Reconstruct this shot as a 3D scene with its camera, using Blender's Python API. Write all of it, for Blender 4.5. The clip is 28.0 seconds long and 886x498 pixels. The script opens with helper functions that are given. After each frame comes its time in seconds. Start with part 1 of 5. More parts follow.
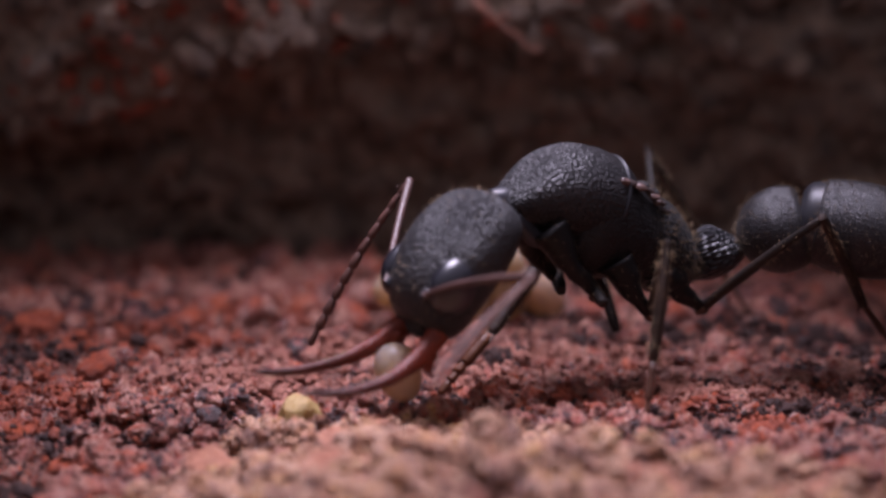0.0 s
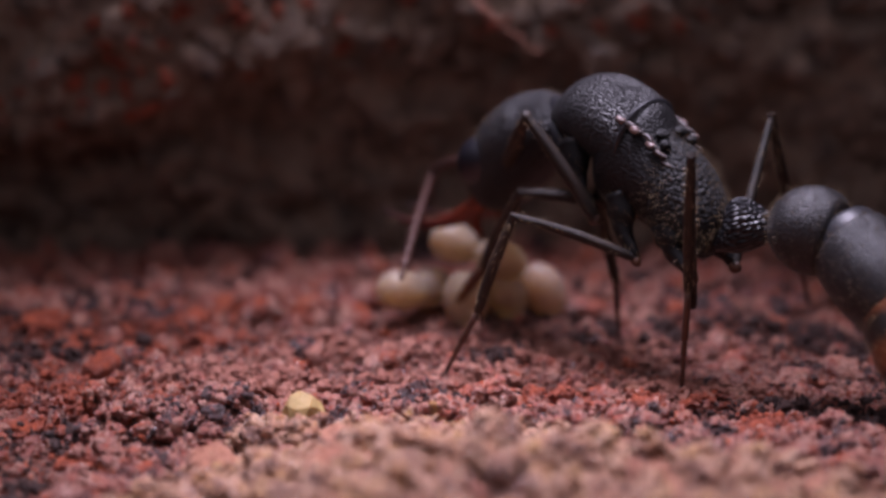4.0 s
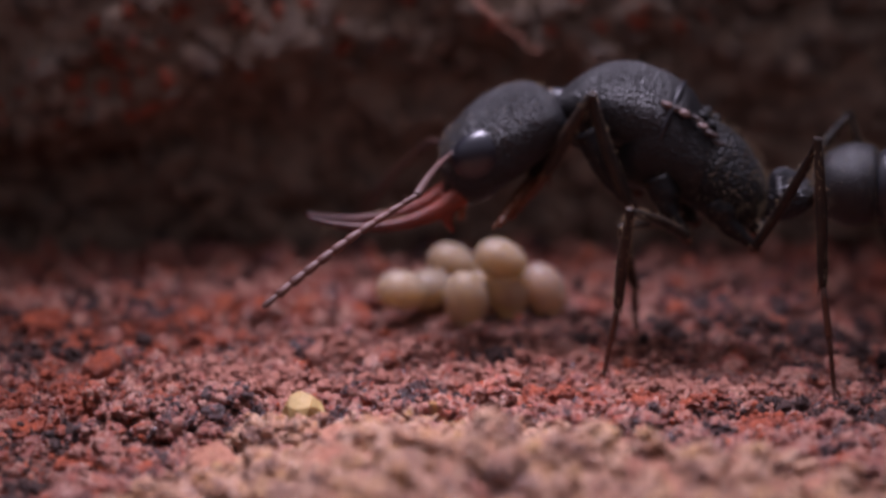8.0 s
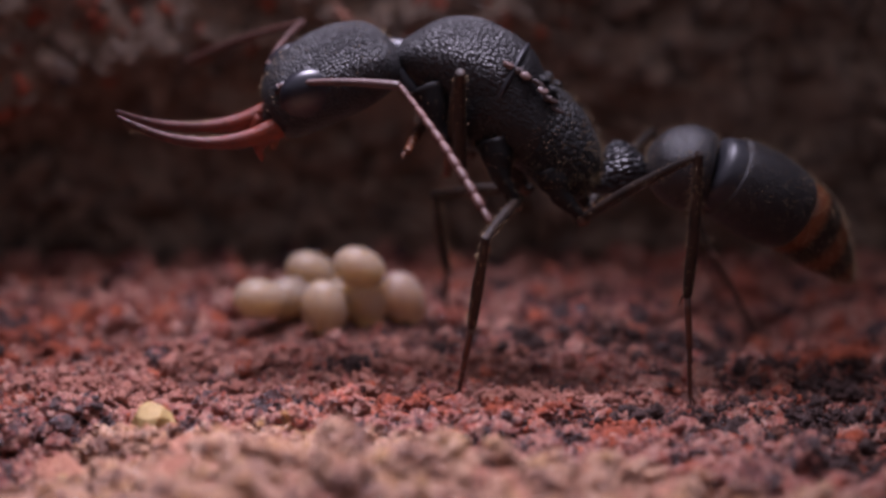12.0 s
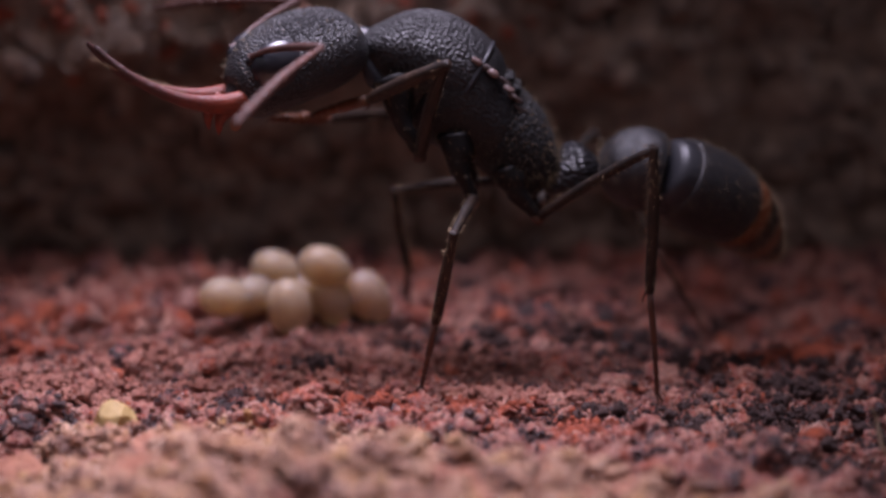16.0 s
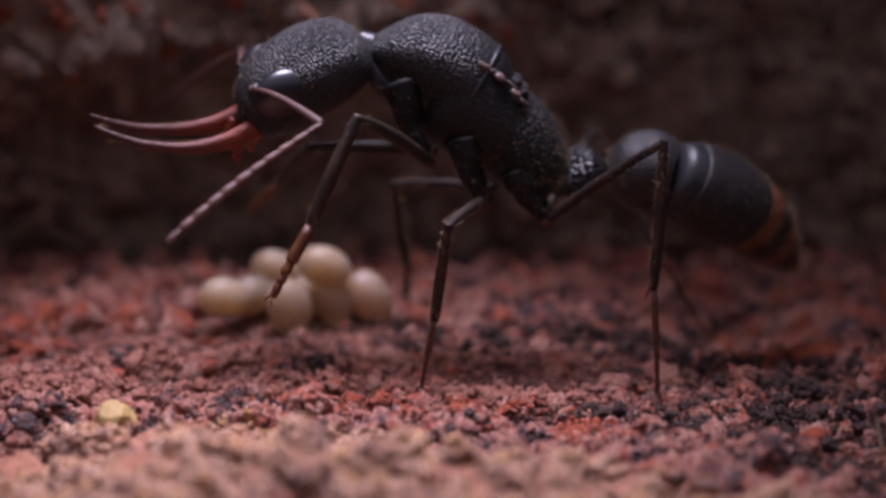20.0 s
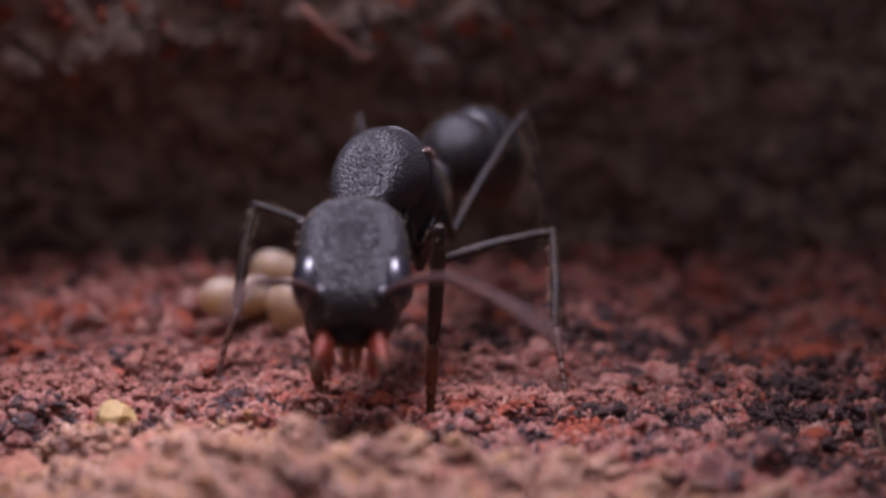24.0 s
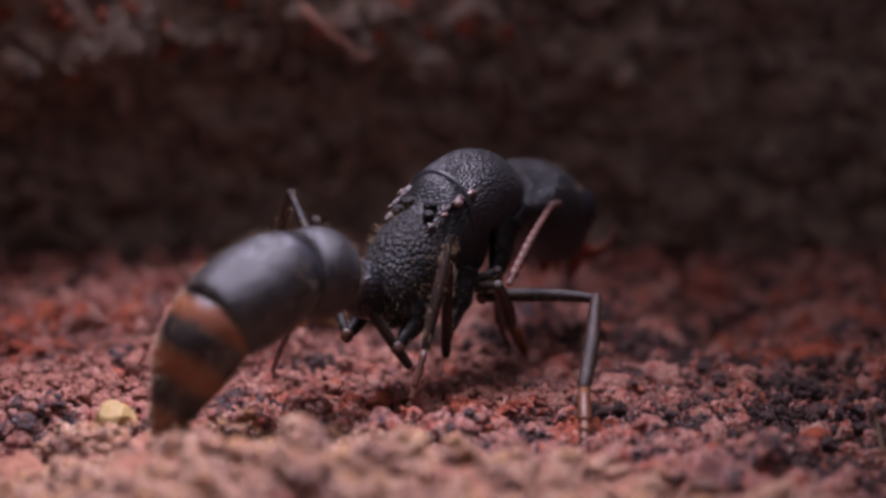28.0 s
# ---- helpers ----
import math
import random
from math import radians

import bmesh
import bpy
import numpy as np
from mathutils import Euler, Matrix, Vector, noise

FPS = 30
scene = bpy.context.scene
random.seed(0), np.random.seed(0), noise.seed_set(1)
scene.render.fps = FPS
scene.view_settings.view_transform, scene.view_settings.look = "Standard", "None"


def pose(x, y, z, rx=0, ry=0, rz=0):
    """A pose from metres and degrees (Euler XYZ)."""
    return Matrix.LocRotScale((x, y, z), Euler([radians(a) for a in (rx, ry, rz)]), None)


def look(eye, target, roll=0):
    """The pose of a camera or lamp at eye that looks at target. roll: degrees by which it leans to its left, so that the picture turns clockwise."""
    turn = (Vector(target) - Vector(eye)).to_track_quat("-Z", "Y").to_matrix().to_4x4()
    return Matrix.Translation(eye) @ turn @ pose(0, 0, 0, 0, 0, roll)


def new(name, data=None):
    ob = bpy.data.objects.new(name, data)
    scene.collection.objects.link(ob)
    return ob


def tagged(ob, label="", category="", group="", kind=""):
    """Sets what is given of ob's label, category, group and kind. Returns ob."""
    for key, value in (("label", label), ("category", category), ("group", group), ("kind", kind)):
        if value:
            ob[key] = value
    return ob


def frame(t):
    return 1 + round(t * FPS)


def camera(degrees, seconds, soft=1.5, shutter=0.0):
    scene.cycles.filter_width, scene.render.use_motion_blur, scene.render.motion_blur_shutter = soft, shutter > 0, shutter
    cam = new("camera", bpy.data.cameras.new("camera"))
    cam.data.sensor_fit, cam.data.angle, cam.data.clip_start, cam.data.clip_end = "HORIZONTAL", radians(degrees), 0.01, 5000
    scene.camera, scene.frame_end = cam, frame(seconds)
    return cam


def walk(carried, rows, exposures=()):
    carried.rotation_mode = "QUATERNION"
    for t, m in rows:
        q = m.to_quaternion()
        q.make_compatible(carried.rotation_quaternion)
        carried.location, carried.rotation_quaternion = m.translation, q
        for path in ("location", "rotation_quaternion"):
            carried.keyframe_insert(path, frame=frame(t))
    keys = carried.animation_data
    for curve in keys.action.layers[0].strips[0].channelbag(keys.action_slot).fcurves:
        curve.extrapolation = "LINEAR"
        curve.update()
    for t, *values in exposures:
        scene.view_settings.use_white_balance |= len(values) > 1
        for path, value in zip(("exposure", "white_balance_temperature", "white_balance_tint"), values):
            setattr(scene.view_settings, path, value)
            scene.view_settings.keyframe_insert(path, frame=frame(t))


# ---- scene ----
MM = 0.001
cam = camera(24.0, 28.0, soft=2.8, shutter=0.4)
cam.data.dof.use_dof = True
cam.data.dof.focus_distance = 45.0 * MM
cam.data.dof.aperture_fstop = 52.0

PATH = [
    (0, -0.097, -45.52, 13.927, -0.166, -13.658, -0.053),
    (0.5, -0.031, -45.801, 13.947, -0.067, -13.603, 0.005),
    (1, 0.029, -45.935, 13.988, -0.009, -13.603, 0.013),
    (2, 0, -46, 14, 0, -13.62, 0.02),
    (5, 0, -46, 14, 0, -13.62, 0.02),
    (8, 0, -46, 14, 0, -13.62, 0.02),
    (8.5, -0.023, -46.007, 14.034, -0.051, -13.61, 0.012),
    (9, 0.093, -46.01, 13.989, -0.196, -13.527, -0.046),
    (9.5, 0.308, -46.036, 14.003, -0.582, -13.46, -0.13),
    (10, 0.407, -45.947, 13.985, -1.021, -13.453, -0.17),
    (10.5, 0.522, -45.934, 13.965, -1.551, -13.406, -0.32),
    (11, 0.713, -45.957, 13.978, -1.983, -13.397, -0.441),
    (11.5, 0.793, -45.902, 13.92, -2.47, -13.311, -0.49),
    (12, 0.888, -45.728, 13.899, -2.823, -13.336, -0.612),
    (12.5, 1.024, -45.685, 13.892, -3.076, -13.337, -0.672),
    (13, 1.188, -45.772, 13.832, -3.007, -13.278, -0.528),
    (13.5, 1.214, -45.792, 13.859, -3.254, -13.262, -0.634),
    (14.5, 1.234, -45.768, 13.837, -3.341, -13.283, -0.706),
    (16, 1.24, -45.76, 13.83, -3.37, -13.29, -0.73),
    (28, 1.24, -45.76, 13.83, -3.37, -13.29, -0.73),
]
walk(cam, [(t, pose(x * MM, y * MM, z * MM, 90 + pitch, roll, yaw)) for t, x, y, z, yaw, pitch, roll in PATH])

# ---- world and light ----
# Even ambient, set high so that it lifts the blacks in place of lens haze.
world = bpy.data.worlds.new("haze_ambient")
scene.world = world
world.use_nodes = True
world.node_tree.nodes["Background"].inputs[0].default_value = (0.60, 0.53, 0.68, 1)
world.node_tree.nodes["Background"].inputs[1].default_value = 0.56


def soft_lamp(name, eye, target, size, spread, watts, colour):
    """A round soft light with a honeycomb that narrows its beam."""
    data = bpy.data.lights.new(name, "AREA")
    data.shape, data.size, data.spread, data.energy, data.color = "DISK", size * MM, radians(spread), watts, colour
    ob = new(name, data)
    ob.matrix_world = look(Vector(eye) * MM, Vector(target) * MM)
    return ob


soft_lamp("macro_light", (0.6, 0.4, 33), (-0.1, -7.0, 0), 18, 56, 0.0043, (0.89, 0.80, 1.06))
scene.view_settings.exposure = 0.0


# ---- materials ----
def material(name):
    m = bpy.data.materials.new(name)
    m.use_nodes = True
    nt = m.node_tree
    return m, nt, nt.nodes["Principled BSDF"]


def node(nt, kind, **inputs):
    n = nt.nodes.new(kind)
    for k, v in inputs.items():
        n.inputs[k.replace("_", " ")].default_value = v
    return n


def ramp(nt, stops, source):
    r = nt.nodes.new("ShaderNodeValToRGB")
    e = r.color_ramp.elements
    while len(e) < len(stops):
        e.new(0.5)
    for el, (p, c) in zip(e, stops):
        el.position, el.color = p, (*c, 1)
    nt.links.new(source, r.inputs[0])
    return r.outputs[0]


def mm_coords(nt):
    co = nt.nodes.new("ShaderNodeTexCoord")
    mp = nt.nodes.new("ShaderNodeMapping")
    mp.inputs["Scale"].default_value = (1000, 1000, 1000)
    nt.links.new(co.outputs["Object"], mp.inputs[0])
    return mp.outputs[0]


def noise_tex(nt, co, scale, detail=4.0, rough=0.6):
    n = node(nt, "ShaderNodeTexNoise", Scale=scale, Detail=detail, Roughness=rough)
    nt.links.new(co, n.inputs["Vector"])
    return n.outputs[0]


def mix(nt, fac, a, b, blend="MIX"):
    m = nt.nodes.new("ShaderNodeMix")
    m.data_type, m.blend_type = "RGBA", blend
    for sock, v in ((m.inputs[0], fac), (m.inputs[6], a), (m.inputs[7], b)):
        if hasattr(v, "links"):
            nt.links.new(v, sock)
        else:
            sock.default_value = v if isinstance(v, float) else (*v, 1)
    return m.outputs[2]


def bump(nt, bsdf, height, strength, dist):
    b = node(nt, "ShaderNodeBump", Strength=strength, Distance=dist * MM)
    nt.links.new(height, b.inputs["Height"])
    nt.links.new(b.outputs[0], bsdf.inputs["Normal"])


def soil(name, dark, red, pale, orange, islands=True):
    m, nt, p = material(name)
    co = mm_coords(nt)
    broad, fine = noise_tex(nt, co, 0.8, 6.0), noise_tex(nt, co, 10.0, 5.0, 0.8)
    stops = [(0.0, dark), (0.32, dark), (0.42, red), (0.60, pale), (0.72, red), (0.90, orange), (1.0, pale)]
    if islands:
        geo = nt.nodes.new("ShaderNodeNewGeometry")
        add = nt.nodes.new("ShaderNodeMath")
        add.operation = "MULTIPLY_ADD"
        nt.links.new(geo.outputs["Random Per Island"], add.inputs[0])
        add.inputs[1].default_value = 0.40
        sub = nt.nodes.new("ShaderNodeMath")
        sub.operation = "MULTIPLY_ADD"
        nt.links.new(broad, sub.inputs[0])
        sub.inputs[1].default_value, sub.inputs[2].default_value = 2.1, -0.67
        nt.links.new(sub.outputs[0], add.inputs[2])
        col = ramp(nt, stops, add.outputs[0])
    else:
        mid = noise_tex(nt, co, 1.7, 6.0, 0.65)
        col = ramp(nt, stops, mid)
    speck = ramp(nt, [(0.25, (0.4, 0.4, 0.44)), (0.5, (1, 1, 1)), (0.75, (1.4, 1.4, 1.4))], fine)
    col = mix(nt, 1.0, col, speck, "MULTIPLY")
    nt.links.new(col, p.inputs["Base Color"])
    gloss = ramp(nt, [(0.4, (0.13, 0.13, 0.13)), (0.62, (0.7, 0.7, 0.7))], noise_tex(nt, co, 7.0, 4.0))
    nt.links.new(gloss, p.inputs["Roughness"])
    p.inputs["Specular IOR Level"].default_value = 0.9
    bump(nt, p, noise_tex(nt, co, 17.0, 6.0, 0.85), 1.0, 0.12)
    return m


# Ground sheet is darker than its crumbs: the shade of the gaps is painted in.
SOIL = soil("shaded_red_soil", (0.020, 0.012, 0.012), (0.17, 0.050, 0.034), (0.28, 0.13, 0.09), (0.22, 0.055, 0.028), islands=False)
CRUMBS = soil("soil_crumb", (0.075, 0.032, 0.028), (0.40, 0.105, 0.070), (0.64, 0.32, 0.225), (0.62, 0.135, 0.05))
# Wall colours: dark and orange stops spread to paint in gap shade and highlights.
WALL = soil("wall_soil", (0.06, 0.043, 0.036), (0.27, 0.19, 0.135), (0.45, 0.31, 0.21), (0.50, 0.25, 0.13), islands=False)
WALLCRUMBS = soil("wall_crumb", (0.06, 0.043, 0.036), (0.26, 0.178, 0.125), (0.42, 0.285, 0.19), (0.50, 0.235, 0.11), islands=False)
MOUND = soil("mound_crumb", (0.26, 0.11, 0.066), (0.55, 0.245, 0.14), (0.78, 0.46, 0.285), (0.76, 0.42, 0.165))


def plain_stone(name, base, dark, rough=0.6, sss=0.0, crumbly=1.0):
    """Fine-grained soil or mineral: pores, pale grains and damp glints."""
    m, nt, p = material(name)
    co = mm_coords(nt)
    col = ramp(nt, [(0.3, dark), (0.6, base)], noise_tex(nt, co, 3.0, 5.0, 0.65))
    if crumbly:
        fleck = ramp(nt, [(0.28, (0.4, 0.33, 0.32)), (0.42, (1.0, 1.0, 1.0)), (0.58, (1.05, 1.05, 1.05)), (0.70, (1.5, 1.5, 1.5))], noise_tex(nt, co, 8.0, 6.0, 0.75))
        col = mix(nt, 1.0, col, fleck, "MULTIPLY")
        gloss = ramp(nt, [(0.38, (rough, rough, rough)), (0.62, (rough * 0.5, rough * 0.5, rough * 0.5))], noise_tex(nt, co, 6.0, 4.0))
        nt.links.new(gloss, p.inputs["Roughness"])
    nt.links.new(col, p.inputs["Base Color"])
    p.inputs["Roughness"].default_value = rough
    if sss:
        p.inputs["Subsurface Weight"].default_value = sss
        p.inputs["Subsurface Radius"].default_value = (0.5, 0.35, 0.2)
        p.inputs["Subsurface Scale"].default_value = 0.4 * MM
    bump(nt, p, noise_tex(nt, co, 12.0, 6.0, 0.85), 1.0, 0.10 * crumbly + 0.02)
    return m


YELLOW = plain_stone("yellow_grain", (0.41, 0.285, 0.105), (0.30, 0.195, 0.07), 0.6, 0.5, crumbly=0.0)
ORANGE = plain_stone("orange_crumb", (0.52, 0.115, 0.05), (0.22, 0.05, 0.03), 0.6)
GOLD = plain_stone("golden_clod", (0.66, 0.35, 0.16), (0.46, 0.20, 0.09), 0.5)
TAN = plain_stone("tan_crumb", (0.65, 0.31, 0.195), (0.38, 0.14, 0.085), 0.5)
PINK = plain_stone("pink_crumb", (0.60, 0.27, 0.19), (0.36, 0.12, 0.08), 0.5)
CLOD_RED = plain_stone("red_clod", (0.54, 0.22, 0.13), (0.30, 0.10, 0.06), 0.7)
CLOD_PINK = plain_stone("pink_clod", (0.64, 0.35, 0.24), (0.40, 0.17, 0.11), 0.7)
PALE = plain_stone("pale_chip", (0.72, 0.58, 0.50), (0.50, 0.36, 0.30), 0.6)
DARK = plain_stone("dark_crumb", (0.105, 0.050, 0.040), (0.040, 0.020, 0.018), 0.75)
ROOT = plain_stone("root_bark", (0.60, 0.29, 0.20), (0.34, 0.14, 0.09), 0.45)
STRAW = plain_stone("dry_straw", (0.55, 0.42, 0.26), (0.33, 0.22, 0.12), 0.5)


def cuticle(name, base, rough, ridge=0.0, ridge_scale=9.0, fine=0.25, stretch=(1, 1, 1), spec=0.5, sheen=0.0, tint2=None, sss=0.0):
    m, nt, p = material(name)
    co = mm_coords(nt)
    if tint2:
        nt.links.new(ramp(nt, [(0.35, base), (0.65, tint2)], noise_tex(nt, co, 1.6, 4.0)), p.inputs["Base Color"])
    else:
        p.inputs["Base Color"].default_value = (*base, 1)
    p.inputs["Roughness"].default_value = rough
    p.inputs["Specular IOR Level"].default_value = spec
    p.inputs["Sheen Weight"].default_value = sheen
    p.inputs["Sheen Roughness"].default_value = 0.5
    if sss:
        p.inputs["Subsurface Weight"].default_value = sss
        p.inputs["Subsurface Radius"].default_value = (1.0, 0.25, 0.1)
        p.inputs["Subsurface Scale"].default_value = 0.5 * MM
    mp = nt.nodes.new("ShaderNodeMapping")
    mp.inputs["Scale"].default_value = stretch
    nt.links.new(co, mp.inputs[0])
    h = noise_tex(nt, co, 22.0, 3.0)
    if ridge:
        warp = node(nt, "ShaderNodeTexNoise", Scale=3.0, Detail=2.0)
        nt.links.new(mp.outputs[0], warp.inputs["Vector"])
        mad = nt.nodes.new("ShaderNodeVectorMath")
        mad.operation = "MULTIPLY_ADD"
        nt.links.new(warp.outputs["Color"], mad.inputs[0])
        mad.inputs[1].default_value = (0.025, 0.025, 0.025)
        nt.links.new(mp.outputs[0], mad.inputs[2])
        v = node(nt, "ShaderNodeTexVoronoi", Scale=ridge_scale, Randomness=0.7)
        v.feature = "F1"
        nt.links.new(mad.outputs[0], v.inputs["Vector"])
        mx = nt.nodes.new("ShaderNodeMath")
        mx.operation = "MULTIPLY_ADD"
        nt.links.new(v.outputs["Distance"], mx.inputs[0])
        mx.inputs[1].default_value = -ridge
        sm = nt.nodes.new("ShaderNodeMath")
        sm.operation = "MULTIPLY"
        nt.links.new(h, sm.inputs[0])
        sm.inputs[1].default_value = fine
        nt.links.new(sm.outputs[0], mx.inputs[2])
        h = mx.outputs[0]
        bump(nt, p, h, 1.0, 0.05)
    else:
        bump(nt, p, h, fine, 0.03)
    return m


HEAD_BLACK = cuticle("head_cuticle", (0.008, 0.0075, 0.0085), 0.38, 1.15, 14.5, 0.1, (0.9, 1.05, 1.05), spec=0.42, sheen=0.03)
THORAX_BLACK = cuticle("thorax_cuticle", (0.008, 0.0075, 0.0085), 0.40, 1.0, 15.0, 0.1, (0.6, 1.1, 1.1), spec=0.42, sheen=0.04)
REAR_BLACK = cuticle("propodeum_cuticle", (0.006, 0.0055, 0.0055), 0.5, 1.2, 9.0, 0.6, spec=0.25, sheen=0.05)
MESO_BLACK = cuticle("mesothorax_cuticle", (0.006, 0.0055, 0.006), 0.42, 0.55, 15.0, 0.3, (0.6, 1.1, 1.1), spec=0.34, sheen=0.01)
NODE_BLACK = cuticle("petiole_cuticle", (0.010, 0.010, 0.012), 0.28, 1.9, 11.0, 0.1, (0.4, 1.1, 1.1), spec=0.4)
GASTER_BLACK = cuticle("gaster_cuticle", (0.010, 0.009, 0.010), 0.34, 0.35, 24.0, 0.3, spec=0.55, sheen=0.05)
COXA_BLACK = cuticle("coxa_cuticle", (0.007, 0.006, 0.006), 0.42, fine=0.3, spec=0.22)
SMOOTH_BLACK = cuticle("smooth_cuticle", (0.016, 0.016, 0.02), 0.36, fine=0.15, spec=0.4)
RING_BLACK = cuticle("ring_cuticle", (0.020, 0.020, 0.024), 0.40, fine=0.2, spec=0.45)
LEG_BROWN = cuticle("leg_cuticle", (0.008, 0.006, 0.005), 0.46, spec=0.34, fine=0.9, tint2=(0.024, 0.014, 0.009))
SHIN_BROWN = cuticle("shin_cuticle", (0.012, 0.008, 0.006), 0.46, spec=0.34, fine=0.9, tint2=(0.036, 0.019, 0.011))
FOOT_BROWN = cuticle("foot_cuticle", (0.05, 0.02, 0.012), 0.42, fine=0.35, tint2=(0.10, 0.036, 0.018), sheen=0.05, sss=0.05)
FOOT_AMBER = cuticle("fore_foot_cuticle", (0.075, 0.024, 0.009), 0.45, fine=0.5, tint2=(0.13, 0.042, 0.012), sss=0.1)
FEELER = cuticle("feeler_cuticle", (0.065, 0.030, 0.023), 0.48, fine=0.5, tint2=(0.11, 0.048, 0.036), spec=0.35)
SCAPE = cuticle("scape_cuticle", (0.045, 0.024, 0.020), 0.42, fine=0.5, tint2=(0.085, 0.042, 0.035))
AMBER = cuticle("amber_cuticle", (0.30, 0.11, 0.04), 0.35, fine=0.3, tint2=(0.16, 0.055, 0.02), sss=0.3)
JOINT = cuticle("leg_joint_cuticle", (0.08, 0.03, 0.013), 0.45, fine=0.4, tint2=(0.035, 0.015, 0.010))
EYE = cuticle("eye_facets", (0.010, 0.010, 0.015), 0.34, fine=0.03, spec=0.7)
# Tegula and scar colours are lightened to paint in the pinkish glints.
TEGULA = cuticle("tegula", (0.02, 0.015, 0.015), 0.35, fine=0.8, tint2=(0.065, 0.043, 0.037))
SCAR = cuticle("scar_cuticle", (0.15, 0.09, 0.075), 0.35, fine=0.5, tint2=(0.10, 0.06, 0.05), spec=0.6)
HAIR = cuticle("golden_hair", (0.42, 0.30, 0.17), 0.45, fine=0.0)
DOWN = cuticle("dark_hair", (0.17, 0.115, 0.06), 0.5, fine=0.0, spec=0.3)


def banded():
    m, nt, p = material("banded_cuticle")
    co = nt.nodes.new("ShaderNodeTexCoord")
    sep = nt.nodes.new("ShaderNodeSeparateXYZ")
    nt.links.new(co.outputs["Object"], sep.inputs[0])
    mul = nt.nodes.new("ShaderNodeMath")
    mul.operation = "MULTIPLY"
    nt.links.new(sep.outputs[0], mul.inputs[0])
    mul.inputs[1].default_value = 360.0
    mmc = mm_coords(nt)
    wob = nt.nodes.new("ShaderNodeMath")
    wob.operation = "MULTIPLY_ADD"
    nt.links.new(noise_tex(nt, mmc, 2.5, 3.0), wob.inputs[0])
    wob.inputs[1].default_value = 0.10
    nt.links.new(mul.outputs[0], wob.inputs[2])
    o, k = (0.16, 0.050, 0.018), (0.016, 0.011, 0.009)
    col = ramp(nt, [(0.0, k), (0.06, o), (0.14, o), (0.22, k), (0.36, k), (0.44, o), (0.55, o), (0.64, k), (0.76, k), (0.86, o)], wob.outputs[0])
    nt.links.new(col, p.inputs["Base Color"])
    p.inputs["Roughness"].default_value = 0.38
    p.inputs["Subsurface Weight"].default_value = 0.12
    p.inputs["Subsurface Radius"].default_value = (1.0, 0.3, 0.1)
    p.inputs["Subsurface Scale"].default_value = 0.3 * MM
    bump(nt, p, noise_tex(nt, mmc, 16.0, 3.0), 0.3, 0.03)
    return m


BANDED = banded()


def jaw_cuticle():
    """Translucent orange-red at the root, blackish red at the tip."""
    m, nt, p = material("jaw_cuticle")
    co = nt.nodes.new("ShaderNodeTexCoord")
    sep = nt.nodes.new("ShaderNodeSeparateXYZ")
    nt.links.new(co.outputs["Object"], sep.inputs[0])
    mul = nt.nodes.new("ShaderNodeMath")
    mul.operation = "MULTIPLY"
    nt.links.new(sep.outputs[0], mul.inputs[0])
    mul.inputs[1].default_value = 270.0
    mmc = mm_coords(nt)
    col = ramp(nt, [(0.0, (0.20, 0.030, 0.007)), (0.25, (0.16, 0.020, 0.006)), (0.55, (0.08, 0.013, 0.008)), (0.95, (0.045, 0.014, 0.011))], mul.outputs[0])
    mott = ramp(nt, [(0.3, (0.6, 0.6, 0.6)), (0.7, (1.2, 1.2, 1.2))], noise_tex(nt, mmc, 4.0, 4.0))
    nt.links.new(mix(nt, 1.0, col, mott, "MULTIPLY"), p.inputs["Base Color"])
    p.inputs["Roughness"].default_value = 0.42
    p.inputs["Specular IOR Level"].default_value = 0.5
    p.inputs["Subsurface Weight"].default_value = 0.05
    p.inputs["Subsurface Radius"].default_value = (1.0, 0.25, 0.1)
    p.inputs["Subsurface Scale"].default_value = 0.35 * MM
    bump(nt, p, noise_tex(nt, mmc, 12.0, 4.0, 0.7), 0.8, 0.04)
    return m


JAW = jaw_cuticle()


def egg_shell(name, deep, light):
    m, nt, p = material(name)
    co = mm_coords(nt)
    col = ramp(nt, [(0.3, deep), (0.7, light)], noise_tex(nt, co, 1.4, 3.0))
    nt.links.new(col, p.inputs["Base Color"])
    p.inputs["Roughness"].default_value = 0.36
    p.inputs["Subsurface Weight"].default_value = 1.0
    p.inputs["Subsurface Radius"].default_value = (1.0, 0.8, 0.5)
    p.inputs["Subsurface Scale"].default_value = 3.0 * MM
    p.inputs["Transmission Weight"].default_value = 0.3
    p.inputs["IOR"].default_value = 1.36
    bump(nt, p, noise_tex(nt, co, 14.0, 3.0), 0.12, 0.03)
    return m


SHELL = egg_shell("egg_shell", (0.39, 0.27, 0.19), (0.46, 0.335, 0.245))
SHELL_PINK = egg_shell("pink_egg_shell", (0.40, 0.275, 0.215), (0.47, 0.33, 0.265))


# ---- geometry helpers (millimetres) ----
def build(name, verts, faces, mat, parent=None, label="", smooth=True):
    """One mesh object, from millimetres."""
    me = bpy.data.meshes.new(name)
    me.from_pydata([(x * MM, y * MM, z * MM) for x, y, z in verts], [], faces)
    if smooth:
        me.polygons.foreach_set("use_smooth", [True] * len(me.polygons))
    me.materials.append(mat)
    me.update()
    ob = new(name, me)
    if parent:
        ob.parent = parent
    if label:
        tagged(ob, label)
    return ob


def share(ob, name, parent, label=""):
    """Another object on the same mesh."""
    o = new(name, ob.data)
    o.parent = parent
    if label:
        tagged(o, label)
    return o


